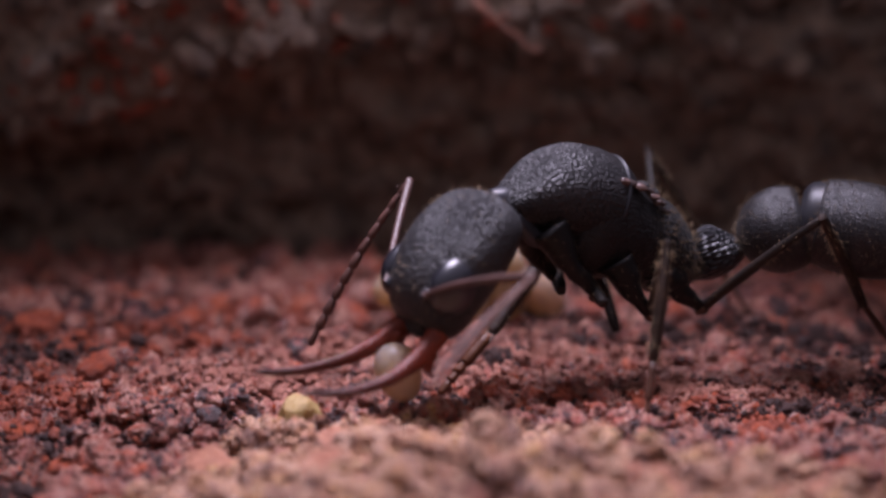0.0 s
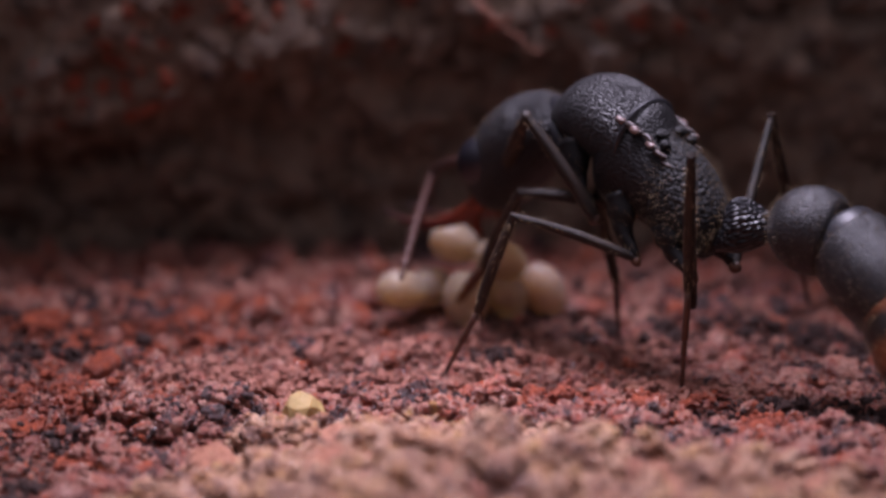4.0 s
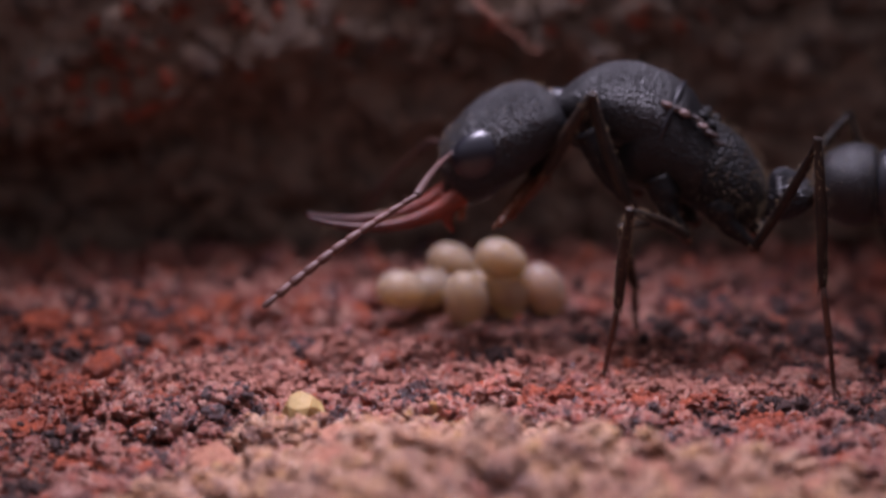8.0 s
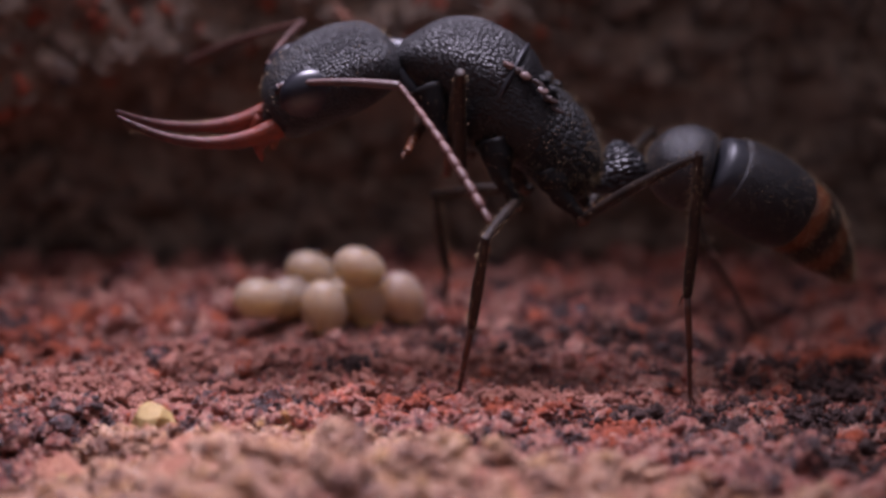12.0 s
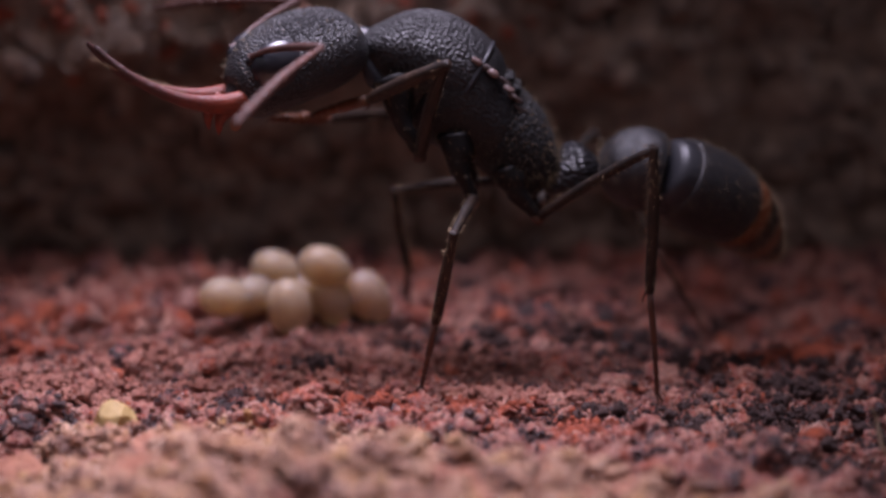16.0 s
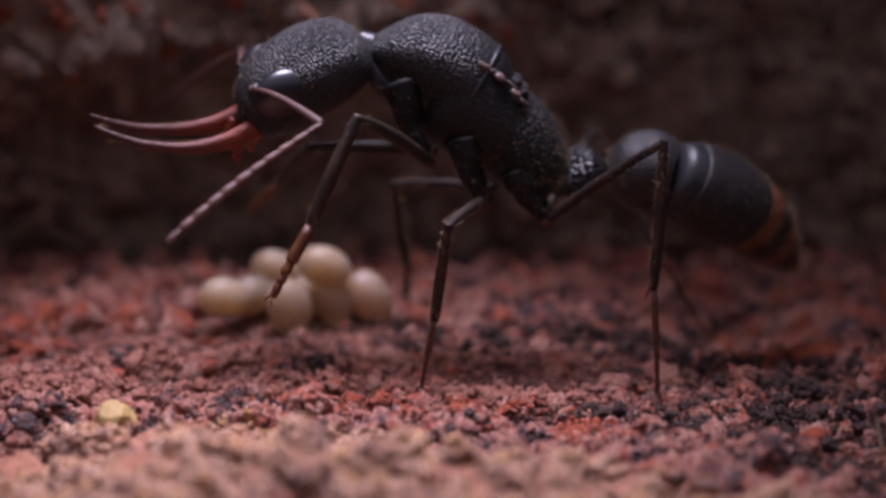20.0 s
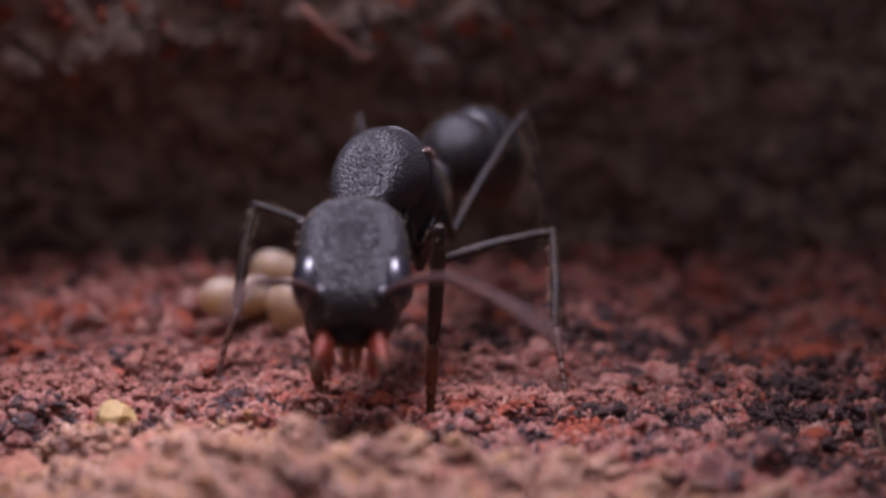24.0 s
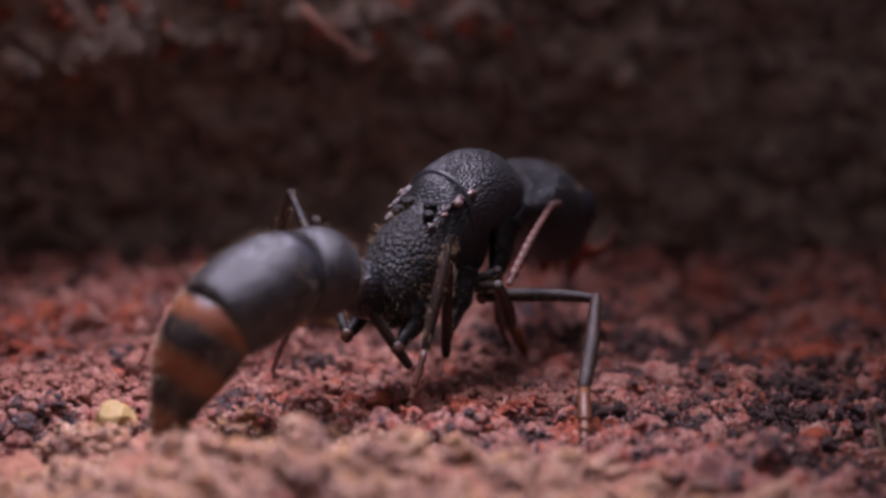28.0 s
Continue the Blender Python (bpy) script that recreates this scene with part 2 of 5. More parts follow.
def glide(rows, t):
    """A smooth value without overshoot through rows of (t, values...)."""
    a = np.asarray(rows, float)
    ts, ys = a[:, 0], a[:, 1:]
    if t <= ts[0] or len(ts) == 1:
        return ys[0]
    if t >= ts[-1]:
        return ys[-1]
    h = np.diff(ts)
    d = np.diff(ys, axis=0) / h[:, None]
    i = min(int(np.searchsorted(ts, t, side="right")) - 1, len(ts) - 2)

    def slope(j):
        if j == 0 or j == len(ts) - 1:
            return np.zeros(ys.shape[1])
        p, q = d[j - 1], d[j]
        w1, w2 = 2 * h[j] + h[j - 1], h[j] + 2 * h[j - 1]
        ok = p * q > 0
        return np.where(ok, (w1 + w2) / (w1 / np.where(ok, p, 1) + w2 / np.where(ok, q, 1)), 0)

    u = (t - ts[i]) / h[i]
    return ((1 + 2 * u) * (1 - u) ** 2 * ys[i] + u * (1 - u) ** 2 * h[i] * slope(i)
            + u * u * (3 - 2 * u) * ys[i + 1] + u * u * (u - 1) * h[i] * slope(i + 1))


def loft(stations, rings=40, segs=44, power=2.0, lump=0.0, seed=0):
    """A closed body along x through stations of (x, centre height, half width, half height)."""
    s = np.asarray(stations if stations[0][0] < stations[-1][0] else stations[::-1], float)
    par = np.concatenate([[0], np.cumsum(np.hypot(np.diff(s[:, 0]), np.diff(s[:, 3])) + 1e-6)])
    rows = np.column_stack([par, s])
    m = np.zeros_like(s)
    for i in range(1, len(s) - 1):
        m[i] = (s[i + 1] - s[i - 1]) / (par[i + 1] - par[i - 1])
    m[0], m[-1] = (s[1] - s[0]) / (par[1] - par[0]), (s[-1] - s[-2]) / (par[-1] - par[-2])
    verts, faces = [], []
    for r in range(rings + 1):
        q = par[-1] * (0.5 - 0.5 * math.cos(math.pi * r / rings)) * 0.5 + par[-1] * r / rings * 0.5
        i = min(int(np.searchsorted(par, q, side="right")) - 1, len(par) - 2)
        h = par[i + 1] - par[i]
        u = (q - par[i]) / h
        x, zc, w, hh = ((1 + 2 * u) * (1 - u) ** 2 * s[i] + u * (1 - u) ** 2 * h * m[i]
                        + u * u * (3 - 2 * u) * s[i + 1] + u * u * (u - 1) * h * m[i + 1])
        for k in range(segs):
            a = 2 * math.pi * k / segs
            c, n = math.cos(a), math.sin(a)
            y = w * math.copysign(abs(c) ** (2 / power), c)
            z = zc + hh * math.copysign(abs(n) ** (2 / power), n)
            if lump:
                f = 1 + lump * noise.noise(Vector((x * 2 + seed, y * 2, z * 2)))
                y, z = y * f, zc + (z - zc) * f
            verts.append((x, y, z))
    for r in range(rings):
        for k in range(segs):
            a, b = r * segs + k, r * segs + (k + 1) % segs
            faces.append((a, b, b + segs, a + segs))
    faces.append(tuple(range(segs))[::-1])
    faces.append(tuple(rings * segs + k for k in range(segs)))
    return verts, faces


def tube(points, radii, segs=10, flat=1.0, steps=4):
    """A round or flattened tube through points, with the radii there."""
    pts = [Vector(p) for p in points]
    rows, rad = [], []
    for i in range(len(pts) - 1):
        p0, p1, p2, p3 = pts[max(i - 1, 0)], pts[i], pts[i + 1], pts[min(i + 2, len(pts) - 1)]
        for j in range(steps):
            u = j / steps
            rows.append(0.5 * (2 * p1 + (p2 - p0) * u + (2 * p0 - 5 * p1 + 4 * p2 - p3) * u * u + (3 * p1 - p0 - 3 * p2 + p3) * u ** 3))
            rad.append(radii[i] * (1 - u) + radii[i + 1] * u)
    rows.append(pts[-1])
    rad.append(radii[-1])
    verts, faces = [], []
    side = Vector((0, 1, 0))
    for i, p in enumerate(rows):
        d = (rows[min(i + 1, len(rows) - 1)] - rows[max(i - 1, 0)]).normalized()
        side = (side - d * side.dot(d)).normalized()
        up = d.cross(side)
        for k in range(segs):
            a = 2 * math.pi * k / segs
            verts.append(tuple(p + side * (math.cos(a) * rad[i] * flat) + up * (math.sin(a) * rad[i])))
    n = len(rows)
    for i in range(n - 1):
        for k in range(segs):
            a, b = i * segs + k, i * segs + (k + 1) % segs
            faces.append((a, b, b + segs, a + segs))
    faces.append(tuple(range(segs))[::-1])
    faces.append(tuple((n - 1) * segs + k for k in range(segs)))
    return verts, faces


def ball(centre, radii, rings=14, segs=20):
    verts, faces = [], []
    for r in range(rings + 1):
        e = math.pi * (r + 0.02 if r == 0 else r - 0.02 if r == rings else r) / rings
        for k in range(segs):
            a = 2 * math.pi * k / segs
            verts.append((centre[0] - radii[0] * math.cos(e), centre[1] + radii[1] * math.sin(e) * math.cos(a), centre[2] + radii[2] * math.sin(e) * math.sin(a)))
    for r in range(rings):
        for k in range(segs):
            a, b = r * segs + k, r * segs + (k + 1) % segs
            faces.append((a, b, b + segs, a + segs))
    faces.append(tuple(range(segs))[::-1])
    faces.append(tuple(rings * segs + k for k in range(segs)))
    return verts, faces


def joined(*pieces):
    verts, faces = [], []
    for v, f in pieces:
        k = len(verts)
        verts += v
        faces += [tuple(i + k for i in q) for q in f]
    return verts, faces


def bristles(spots, length, radius, rng, spread=0.35):
    """Thin tapered hairs, rooted at spots of (point, outward way)."""
    verts, faces = [], []
    for p, w in spots:
        w = (Vector(w).normalized() + Vector((rng.uniform(-1, 1), rng.uniform(-1, 1), rng.uniform(-1, 1))) * spread).normalized()
        s = w.orthogonal().normalized()
        u = w.cross(s)
        k, l = len(verts), length * rng.uniform(0.6, 1.2)
        p = Vector(p)
        for a in range(3):
            verts.append(tuple(p + (s * math.cos(a * 2.094) + u * math.sin(a * 2.094)) * radius))
        bend = Vector((0, 0, -0.12 * l))
        for a in range(3):
            verts.append(tuple(p + w * l * 0.6 + (s * math.cos(a * 2.094) + u * math.sin(a * 2.094)) * radius * 0.6))
        verts.append(tuple(p + w * l + bend))
        for a in range(3):
            b = (a + 1) % 3
            faces += [(k + a, k + b, k + 3 + b, k + 3 + a), (k + 3 + a, k + 3 + b, k + 6)]
    return verts, faces


def surface_spots(shape, count, rng, keep):
    """Random places and outward ways on a lofted shape."""
    verts, faces = shape
    quads = [f for f in faces if len(f) == 4]
    out = []
    while len(out) < count:
        f = rng.choice(quads)
        a, b, c, d = (Vector(verts[i]) for i in f)
        p = a.lerp(b, rng.random()).lerp(d.lerp(c, rng.random()), rng.random())
        n = (b - a).cross(d - a)
        if n.length == 0:
            continue
        if keep(p):
            out.append((p, n.normalized()))
    return out


def lumpy(shape, amount, scale, seed):
    """The same shape with an uneven skin."""
    v, f = shape
    out = []
    for p in v:
        q = Vector(p) * scale + Vector((seed, 0, 0))
        out.append((p[0] + amount * noise.noise(q), p[1] + amount * noise.noise(q + Vector((0, 9, 0))), p[2] + amount * noise.noise(q + Vector((0, 0, 9)))))
    return out, f


# ---- ground ----
def fbm(x, y, z, octaves=4):
    s, a = 0.0, 1.0
    for _ in range(octaves):
        s += a * noise.noise(Vector((x, y, z)))
        x, y, z, a = x * 2.1, y * 2.1, z * 2.1, a * 0.5
    return s


def ground_z(x, y):
    mound = 0.85 * math.exp(-((x - 0.8) / 4.2) ** 2 - ((y + 9.6) / 2.0) ** 2)
    near = 0.3 * math.exp(-((x - 6) / 6.0) ** 2 - ((y + 12.2) / 2.3) ** 2)
    nest = 0.34 * math.exp(-((x - 0.9) / 2.6) ** 2 - ((y - 4.6) / 1.6) ** 2)
    foot = 0.03 * max(0.0, y - 8.0) ** 1.4
    # Added hollow at the right rear that stands in for shade on the floor.
    shade_pit = 1.5 * math.exp(-((x - 11.8) / 2.0) ** 2 - ((y - 5.6) / 2.6) ** 2)
    dip = 0.6 / (1 + math.exp((x + 3.6) / 0.7)) / (1 + math.exp((y + 5.2) / 0.6))
    return mound + near + nest + foot - shade_pit - dip + 0.16 * fbm(x * 0.35, y * 0.35, 3.1, 3) + 0.13 * fbm(x * 1.5, y * 1.5, 7.7, 4) - 0.05


def axis(lo, a, b, hi, fine, coarse):
    return np.concatenate([np.arange(lo, a, coarse), np.arange(a, b, fine), np.arange(b, hi + coarse, coarse)])


def grid_faces(nx, ny):
    return [(j * nx + i, j * nx + i + 1, (j + 1) * nx + i + 1, (j + 1) * nx + i) for j in range(ny - 1) for i in range(nx - 1)]


xs, ys = axis(-60, -16, 21, 60, 0.16, 2.0), axis(-60, -17, 14, 30, 0.16, 2.0)
ground = build("ground", [(x, y, ground_z(x, y)) for y in ys for x in xs], grid_faces(len(xs), len(ys)), SOIL)
tagged(ground, "red-brown crumbly soil floor of the nest chamber", "soil", kind="structure")

# back wall: hollow at the foot, a ledge above it
PROFILE = [(0.0, 11.0, -1.6), (0.10, 11.3, -0.2), (0.22, 11.1, 1.5), (0.34, 10.8, 3.2), (0.46, 10.4, 4.9), (0.54, 10.0, 5.8), (0.61, 9.7, 6.4), (0.67, 9.5, 7.2), (0.76, 9.6, 9.5), (0.86, 10.5, 18.0), (1.0, 14.0, 60.0)]


def clods_at(x, y, z):
    """How far rounded clods of two sizes stand out of the earth."""
    p = Vector((x + 0.5 * noise.noise(Vector((x, z, 2.0))), y, z * 1.25 + 0.5 * noise.noise(Vector((z, x, 5.0)))))
    return 0.75 - noise.voronoi(p * 0.62)[0][0] + 0.5 * (0.5 - noise.voronoi(p * 1.5)[0][0])


def wall_point(x, s):
    y, z = glide(PROFILE, s)
    left = 1 / (1 + math.exp((x + 6.5) / 1.3))
    right = 1 / (1 + math.exp((8.5 - x) / 2.0))
    shallow = max(0.62 * left, 0.75 * right)
    y = y + (max(9.6, min(y, 11.0)) - y) * shallow
    z = z - 1.9 * left * min(1, max(0, (s - 0.3) * 5))
    y = y - 2.0 * left * min(1, max(0, (s - 0.45) * 8))
    z = z + 2.2 * right * min(1, max(0, (s - 0.4) * 6))
    rough = 0.5 * fbm(x * 0.3, z * 0.3, 1.3, 3) + 0.3 * fbm(x * 0.95, y * 0.9, z * 0.95, 4)
    if s < 0.8:
        rough += 0.6 * clods_at(x, y, z)
    return (x, y - 1.35 * rough * (1 if s > 0.03 else 0.5), z + 0.35 * fbm(x * 0.5, z * 0.5, 9.2, 2))


wx = axis(-60, -20, 26, 60, 0.22, 3.0)
wsx = np.concatenate([np.linspace(0, 0.78, 105), np.linspace(0.8, 1.0, 12)])
wall_north = build("wall_north", [wall_point(x, s) for s in wsx for x in wx], [f[::-1] for f in grid_faces(len(wx), len(wsx))], WALL)
tagged(wall_north, "dark brown lumpy earth wall with a hollow under a ledge", "soil wall", kind="structure")


def earth_slab(name, x0, y0, x1, y1, label):
    """An added, unseen plain earth wall from one corner to the other, 23 mm high to let ambient in."""
    n = Vector((y1 - y0, x0 - x1, 0)).normalized() * 4
    v, m = [], 24
    for side in (0, 1):
        for j in range(9):
            for i in range(m + 1):
                u = i / m
                w = 0.8 * fbm(u * 9, j * 0.7, side + len(name), 3) if side == 0 else 0
                v.append((x0 + (x1 - x0) * u + n.x * (side + w * 0.2), y0 + (y1 - y0) * u + n.y * (side + w * 0.2), -3 + j * 3.2))
    f = grid_faces(m + 1, 9)
    k = (m + 1) * 9
    f = f + [tuple(i + k for i in q[::-1]) for q in f]
    f += [(8 * (m + 1) + i, 8 * (m + 1) + i + 1, k + 8 * (m + 1) + i + 1, k + 8 * (m + 1) + i) for i in range(m)]
    return tagged(build(name, v, f, WALL), label, "soil wall", kind="structure")


earth_slab("wall_west", -56, -62, -56, 30, "unseen dark brown earth wall added beside the chamber")
earth_slab("wall_east", 56, 30, 56, -62, "unseen dark brown earth wall added beside the chamber")
earth_slab("wall_south", 60, -60, -60, -60, "unseen dark brown earth wall added behind the viewpoint")


# ---- crumbs ----
def ico(level):
    bm = bmesh.new()
    bmesh.ops.create_icosphere(bm, subdivisions=level, radius=1.0)
    v = np.array([tuple(x.co) for x in bm.verts])
    f = np.array([[x.index for x in q.verts] for q in bm.faces])
    bm.free()
    return v, f


ICO1, ICO2 = ico(1), ico(2)


def crumb_shapes(base, count, seed, rough):
    out = []
    for i in range(count):
        v = base[0].copy()
        for j, p in enumerate(v):
            q = Vector(p)
            v[j] = p * (1 + rough * noise.noise(q * 1.3 + Vector((seed + i * 7.3, 0, 0))) + 0.55 * rough * noise.noise(q * 3.1 + Vector((0, seed + i * 3.1, 0))))
        out.append(v)
    return out


SMALL, LARGE = crumb_shapes(ICO1, 16, 3.0, 0.9), crumb_shapes(ICO2, 18, 11.0, 0.85)


def scatter(name, spots, mat, label, rng):
    """Many crumbs in one mesh; spots of (place, radius)."""
    vs, fs, k = [], [], 0
    for p, r in spots:
        big = r > 0.11
        shape = LARGE[rng.randrange(len(LARGE))] if big else SMALL[rng.randrange(len(SMALL))]
        turn = np.array(Euler((rng.uniform(0, 6.28), rng.uniform(0, 6.28), rng.uniform(0, 6.28))).to_matrix())
        v = (shape * (r * np.array([rng.uniform(0.8, 1.3), rng.uniform(0.7, 1.1), rng.uniform(0.6, 1.0)]))) @ turn.T + np.array(p)
        vs.append(v)
        fs.append((ICO2 if big else ICO1)[1] + k)
        k += len(v)
    v, f = np.concatenate(vs) * MM, np.concatenate(fs)
    me = bpy.data.meshes.new(name)
    me.vertices.add(len(v))
    me.vertices.foreach_set("co", v.astype(np.float32).ravel())
    me.loops.add(f.size)
    me.loops.foreach_set("vertex_index", f.astype(np.int32).ravel())
    me.polygons.add(len(f))
    me.polygons.foreach_set("loop_start", np.arange(0, f.size, 3, dtype=np.int32))
    me.polygons.foreach_set("use_smooth", np.ones(len(f), dtype=bool))
    me.materials.append(mat)
    me.update()
    me.validate()
    return tagged(new(name, me), label, "soil", kind="stuff")


rng = random.Random(5)
spots = []


def soil_place():
    y = -16 + 26 * rng.random() ** 1.1
    half = 10.5 + (y + 16) * 0.28
    return rng.uniform(-half, half) + 2.4, y


for _ in range(52000):
    x, y = soil_place()
    r = rng.uniform(0.018, 0.05) if rng.random() < 0.9 else rng.uniform(0.06, 0.11)
    spots.append(((x, y, ground_z(x, y) + r * rng.uniform(0.0, 0.4)), r))
# aggregates: a core with small crumbs all over it
for _ in range(1500):
    x, y = soil_place()
    big = rng.uniform(0.13, 0.34) * (1.45 if y < -6.5 else 1.0)
    if (x - 0.9) ** 2 / 6 + (y - 4.0) ** 2 / 2.5 < 1:
        big *= 0.45
    z = ground_z(x, y) + big * rng.uniform(-0.25, 0.25)
    spots.append(((x, y, z), big))
    for _ in range(int(12 + 90 * big)):
        a, e = rng.uniform(0, 6.28), rng.uniform(-0.2, 1.5)
        k = big * rng.uniform(0.75, 1.05)
        spots.append(((x + k * math.cos(a) * math.cos(e), y + k * math.sin(a) * math.cos(e), z + 0.85 * k * math.sin(e)), big * rng.uniform(0.10, 0.27)))
# rounded clods with open gaps between them, each a heap of small crumbs
clod_spots = []
while len(clod_spots) < 330:
    x = rng.uniform(-7.5, 10.5)
    y = rng.uniform(-12.5, -3.2) - 0.25 * max(0.0, x)
    big = rng.uniform(0.22, 0.42) * (1.4 if y < -7.0 else 1.1)
    if all((x - a) ** 2 + (y - b) ** 2 > (0.85 * (big + c)) ** 2 for a, b, c in clod_spots):
        clod_spots.append((x, y, big))
for x, y, big in clod_spots:
    z = ground_z(x, y) + big * rng.uniform(0.25, 0.95)
    spots.append(((x, y, z), big * 0.75))
    for _ in range(int(34 + 90 * big)):
        a, e = rng.uniform(0, 6.28), rng.uniform(-0.5, 1.55)
        k = big * rng.uniform(0.65, 0.95)
        spots.append(((x + k * math.cos(a) * math.cos(e), y + k * math.sin(a) * math.cos(e), z + 0.9 * k * math.sin(e)), big * rng.uniform(0.12, 0.36)))


def on_mound(p):
    return p[1] <= -4.05 + 0.8 * noise.noise(Vector((p[0] * 0.8, p[1] * 0.8, 0))) - 2.0 * max(0.0, -4.0 - p[0]) - 0.55 * max(0.0, p[0] + 0.2)


scatter("soil_crumbs", [q for q in spots if not on_mound(q[0])], CRUMBS, "loose red, tan and dark brown soil crumbs", rng)
scatter("mound_crumbs", [q for q in spots if on_mound(q[0]) and (q[1] > 0.055 or rng.random() < 0.3)], MOUND, "dry tan and golden soil crumbs on a mound", rng)


def patches(places, count, sizes):
    """Crumbs and small aggregates heaped in patches of (x, y, half length, half depth)."""
    out = []
    for cx, cy, ax, ay in places:
        for _ in range(int(count * math.sqrt(ax * ay))):
            x, y = rng.gauss(cx, ax * 0.55), rng.gauss(cy, ay * 0.55)
            r = rng.uniform(*sizes) * (1 if rng.random() < 0.85 else 1.9)
            out.append(((x, y, ground_z(x, y) + rng.uniform(0.02, 0.22)), r))
            for _ in range(3):
                a, e = rng.uniform(0, 6.28), rng.uniform(0, 1.4)
                out.append(((x + r * math.cos(a) * math.cos(e), y + r * math.sin(a) * math.cos(e), out[-1][0][2] + r * 0.4 * math.sin(e)), r * rng.uniform(0.3, 0.6)))
    return out


spots = []
while len(spots) < 1500:
    x, y = rng.uniform(-13, 18), rng.uniform(3.8, 11.5)
    if (x - 0.9) ** 2 / 7 + (y - 4.2) ** 2 / 3 > 1:
        r = rng.uniform(0.1, 0.26) if rng.random() < 0.8 else rng.uniform(0.26, 0.5)
        spots.append(((x, y, ground_z(x, y) + r * rng.uniform(-0.1, 0.5)), r))
scatter("rear_soil_crumbs", spots, CRUMBS, "coarse mixed soil crumbs along the wall foot", rng)
# Dark humus; the patches at the right rear paint the wall's shadow instead.
scatter("humus_and_shade_crumbs", patches([(10.8, -4.6, 3.6, 1.5), (12.5, -1.0, 2.5, 2.0), (-8.8, -7.0, 3.0, 1.8), (-8.0, -4.6, 2.4, 0.8), (-10.0, 4.5, 3.0, 1.2), (-6.0, 7.0, 4.0, 1.0), (-5.0, -3.2, 1.8, 0.6), (0.2, -3.0, 1.3, 0.5), (7.2, -3.4, 2.4, 0.7), (-9.0, 1.0, 3.0, 1.4), (3.6, -4.6, 1.3, 0.6), (1.2, 0.6, 0.7, 0.3), (4.5, 3.0, 3.0, 1.0), (6, 7, 9, 1.0), (-7.4, -9.6, 2.2, 1.8), (-6.6, -12.0, 2.0, 1.4), (7.8, -7.0, 2.8, 0.9), (10.4, -8.2, 2.4, 1.0), (-9.5, 7.0, 3.0, 1.5), (11.0, 5.0, 4.0, 2.0), (7.0, -5.8, 2.4, 0.8), (10.0, -6.2, 2.6, 1.2), (8.8, -9.2, 2.2, 1.0), (11.0, 1.5, 3.0, 1.5), (9.2, 3.4, 3.0, 1.6), (9.0, -4.6, 2.0, 0.6), (11.6, -3.4, 2.2, 0.8), (-5.4, -6.4, 1.2, 0.6)], 115, (0.03, 0.085)), DARK, "near-black crumbs of damp humus, at the right rear painted wall shade", rng)
scatter("baked_soil_crumbs", patches([(-8.6, -2.6, 2.6, 1.8), (-8.0, 2.6, 3.2, 1.8), (8.6, -5.4, 0.9, 0.4), (6.6, -4.4, 1.0, 0.7), (-5.2, 5.0, 3.0, 1.0), (2.0, -2.4, 2.2, 0.5), (9.2, -7.6, 1.5, 0.6), (12.6, 2.0, 1.6, 0.8), (4.6, -2.8, 1.4, 0.3)], 120, (0.04, 0.115)), ORANGE, "bright orange-red crumbs of baked soil", rng)
scatter("dry_soil_crumbs", patches([(-3.6, -6.2, 2.2, 0.9), (3.0, -7.0, 3.0, 0.9), (-1.2, -4.9, 1.6, 0.6), (-5.0, -0.8, 1.6, 0.7), (0.0, -1.2, 2.4, 0.6), (-1.5, -10.2, 2.6, 1.1), (2.6, -10.4, 2.6, 1.1), (7.0, -11.4, 2.6, 1.2), (-5.5, -9.0, 2.0, 1.2), (-3.2, -2.2, 2.6, 1.1), (0.4, -3.6, 2.8, 0.7), (2.6, 0.8, 3.0, 1.2), (-2.4, 1.2, 2.0, 1.0), (5.4, -2.0, 2.0, 0.9)], 170, (0.03, 0.11)), PINK, "pale pinkish crumbs of dry soil", rng)

spots = []
for _ in range(3600):
    x, s = rng.uniform(-17, 22), rng.uniform(0.02, 0.76)
    p = wall_point(x, s)
    r = rng.uniform(0.07, 0.2) if rng.random() < 0.85 else rng.uniform(0.2, 0.38)
    spots.append(((p[0], p[1] + r * 0.3, p[2]), r))
for _ in range(90):
    x, s = rng.uniform(-17, 22), rng.uniform(0.05, 0.77)
    r = rng.uniform(0.25, 0.62)
    p = wall_point(x, s)
    spots.append(((p[0], p[1] + r * 0.15, p[2]), r))
scatter("wall_crumbs", spots, WALLCRUMBS, "brown soil crumbs bound into the earth wall", rng)

spots = []
for _ in range(110):
    p = wall_point(rng.uniform(-14, -5) if rng.random() < 0.55 else rng.uniform(-5, 9), rng.uniform(0.58, 0.74))
    spots.append(((p[0], p[1] - 0.02, p[2]), rng.uniform(0.08, 0.26)))
scatter("baked_wall_crumbs", spots, ORANGE, "orange-red crumbs of baked soil in the earth ledge", rng)


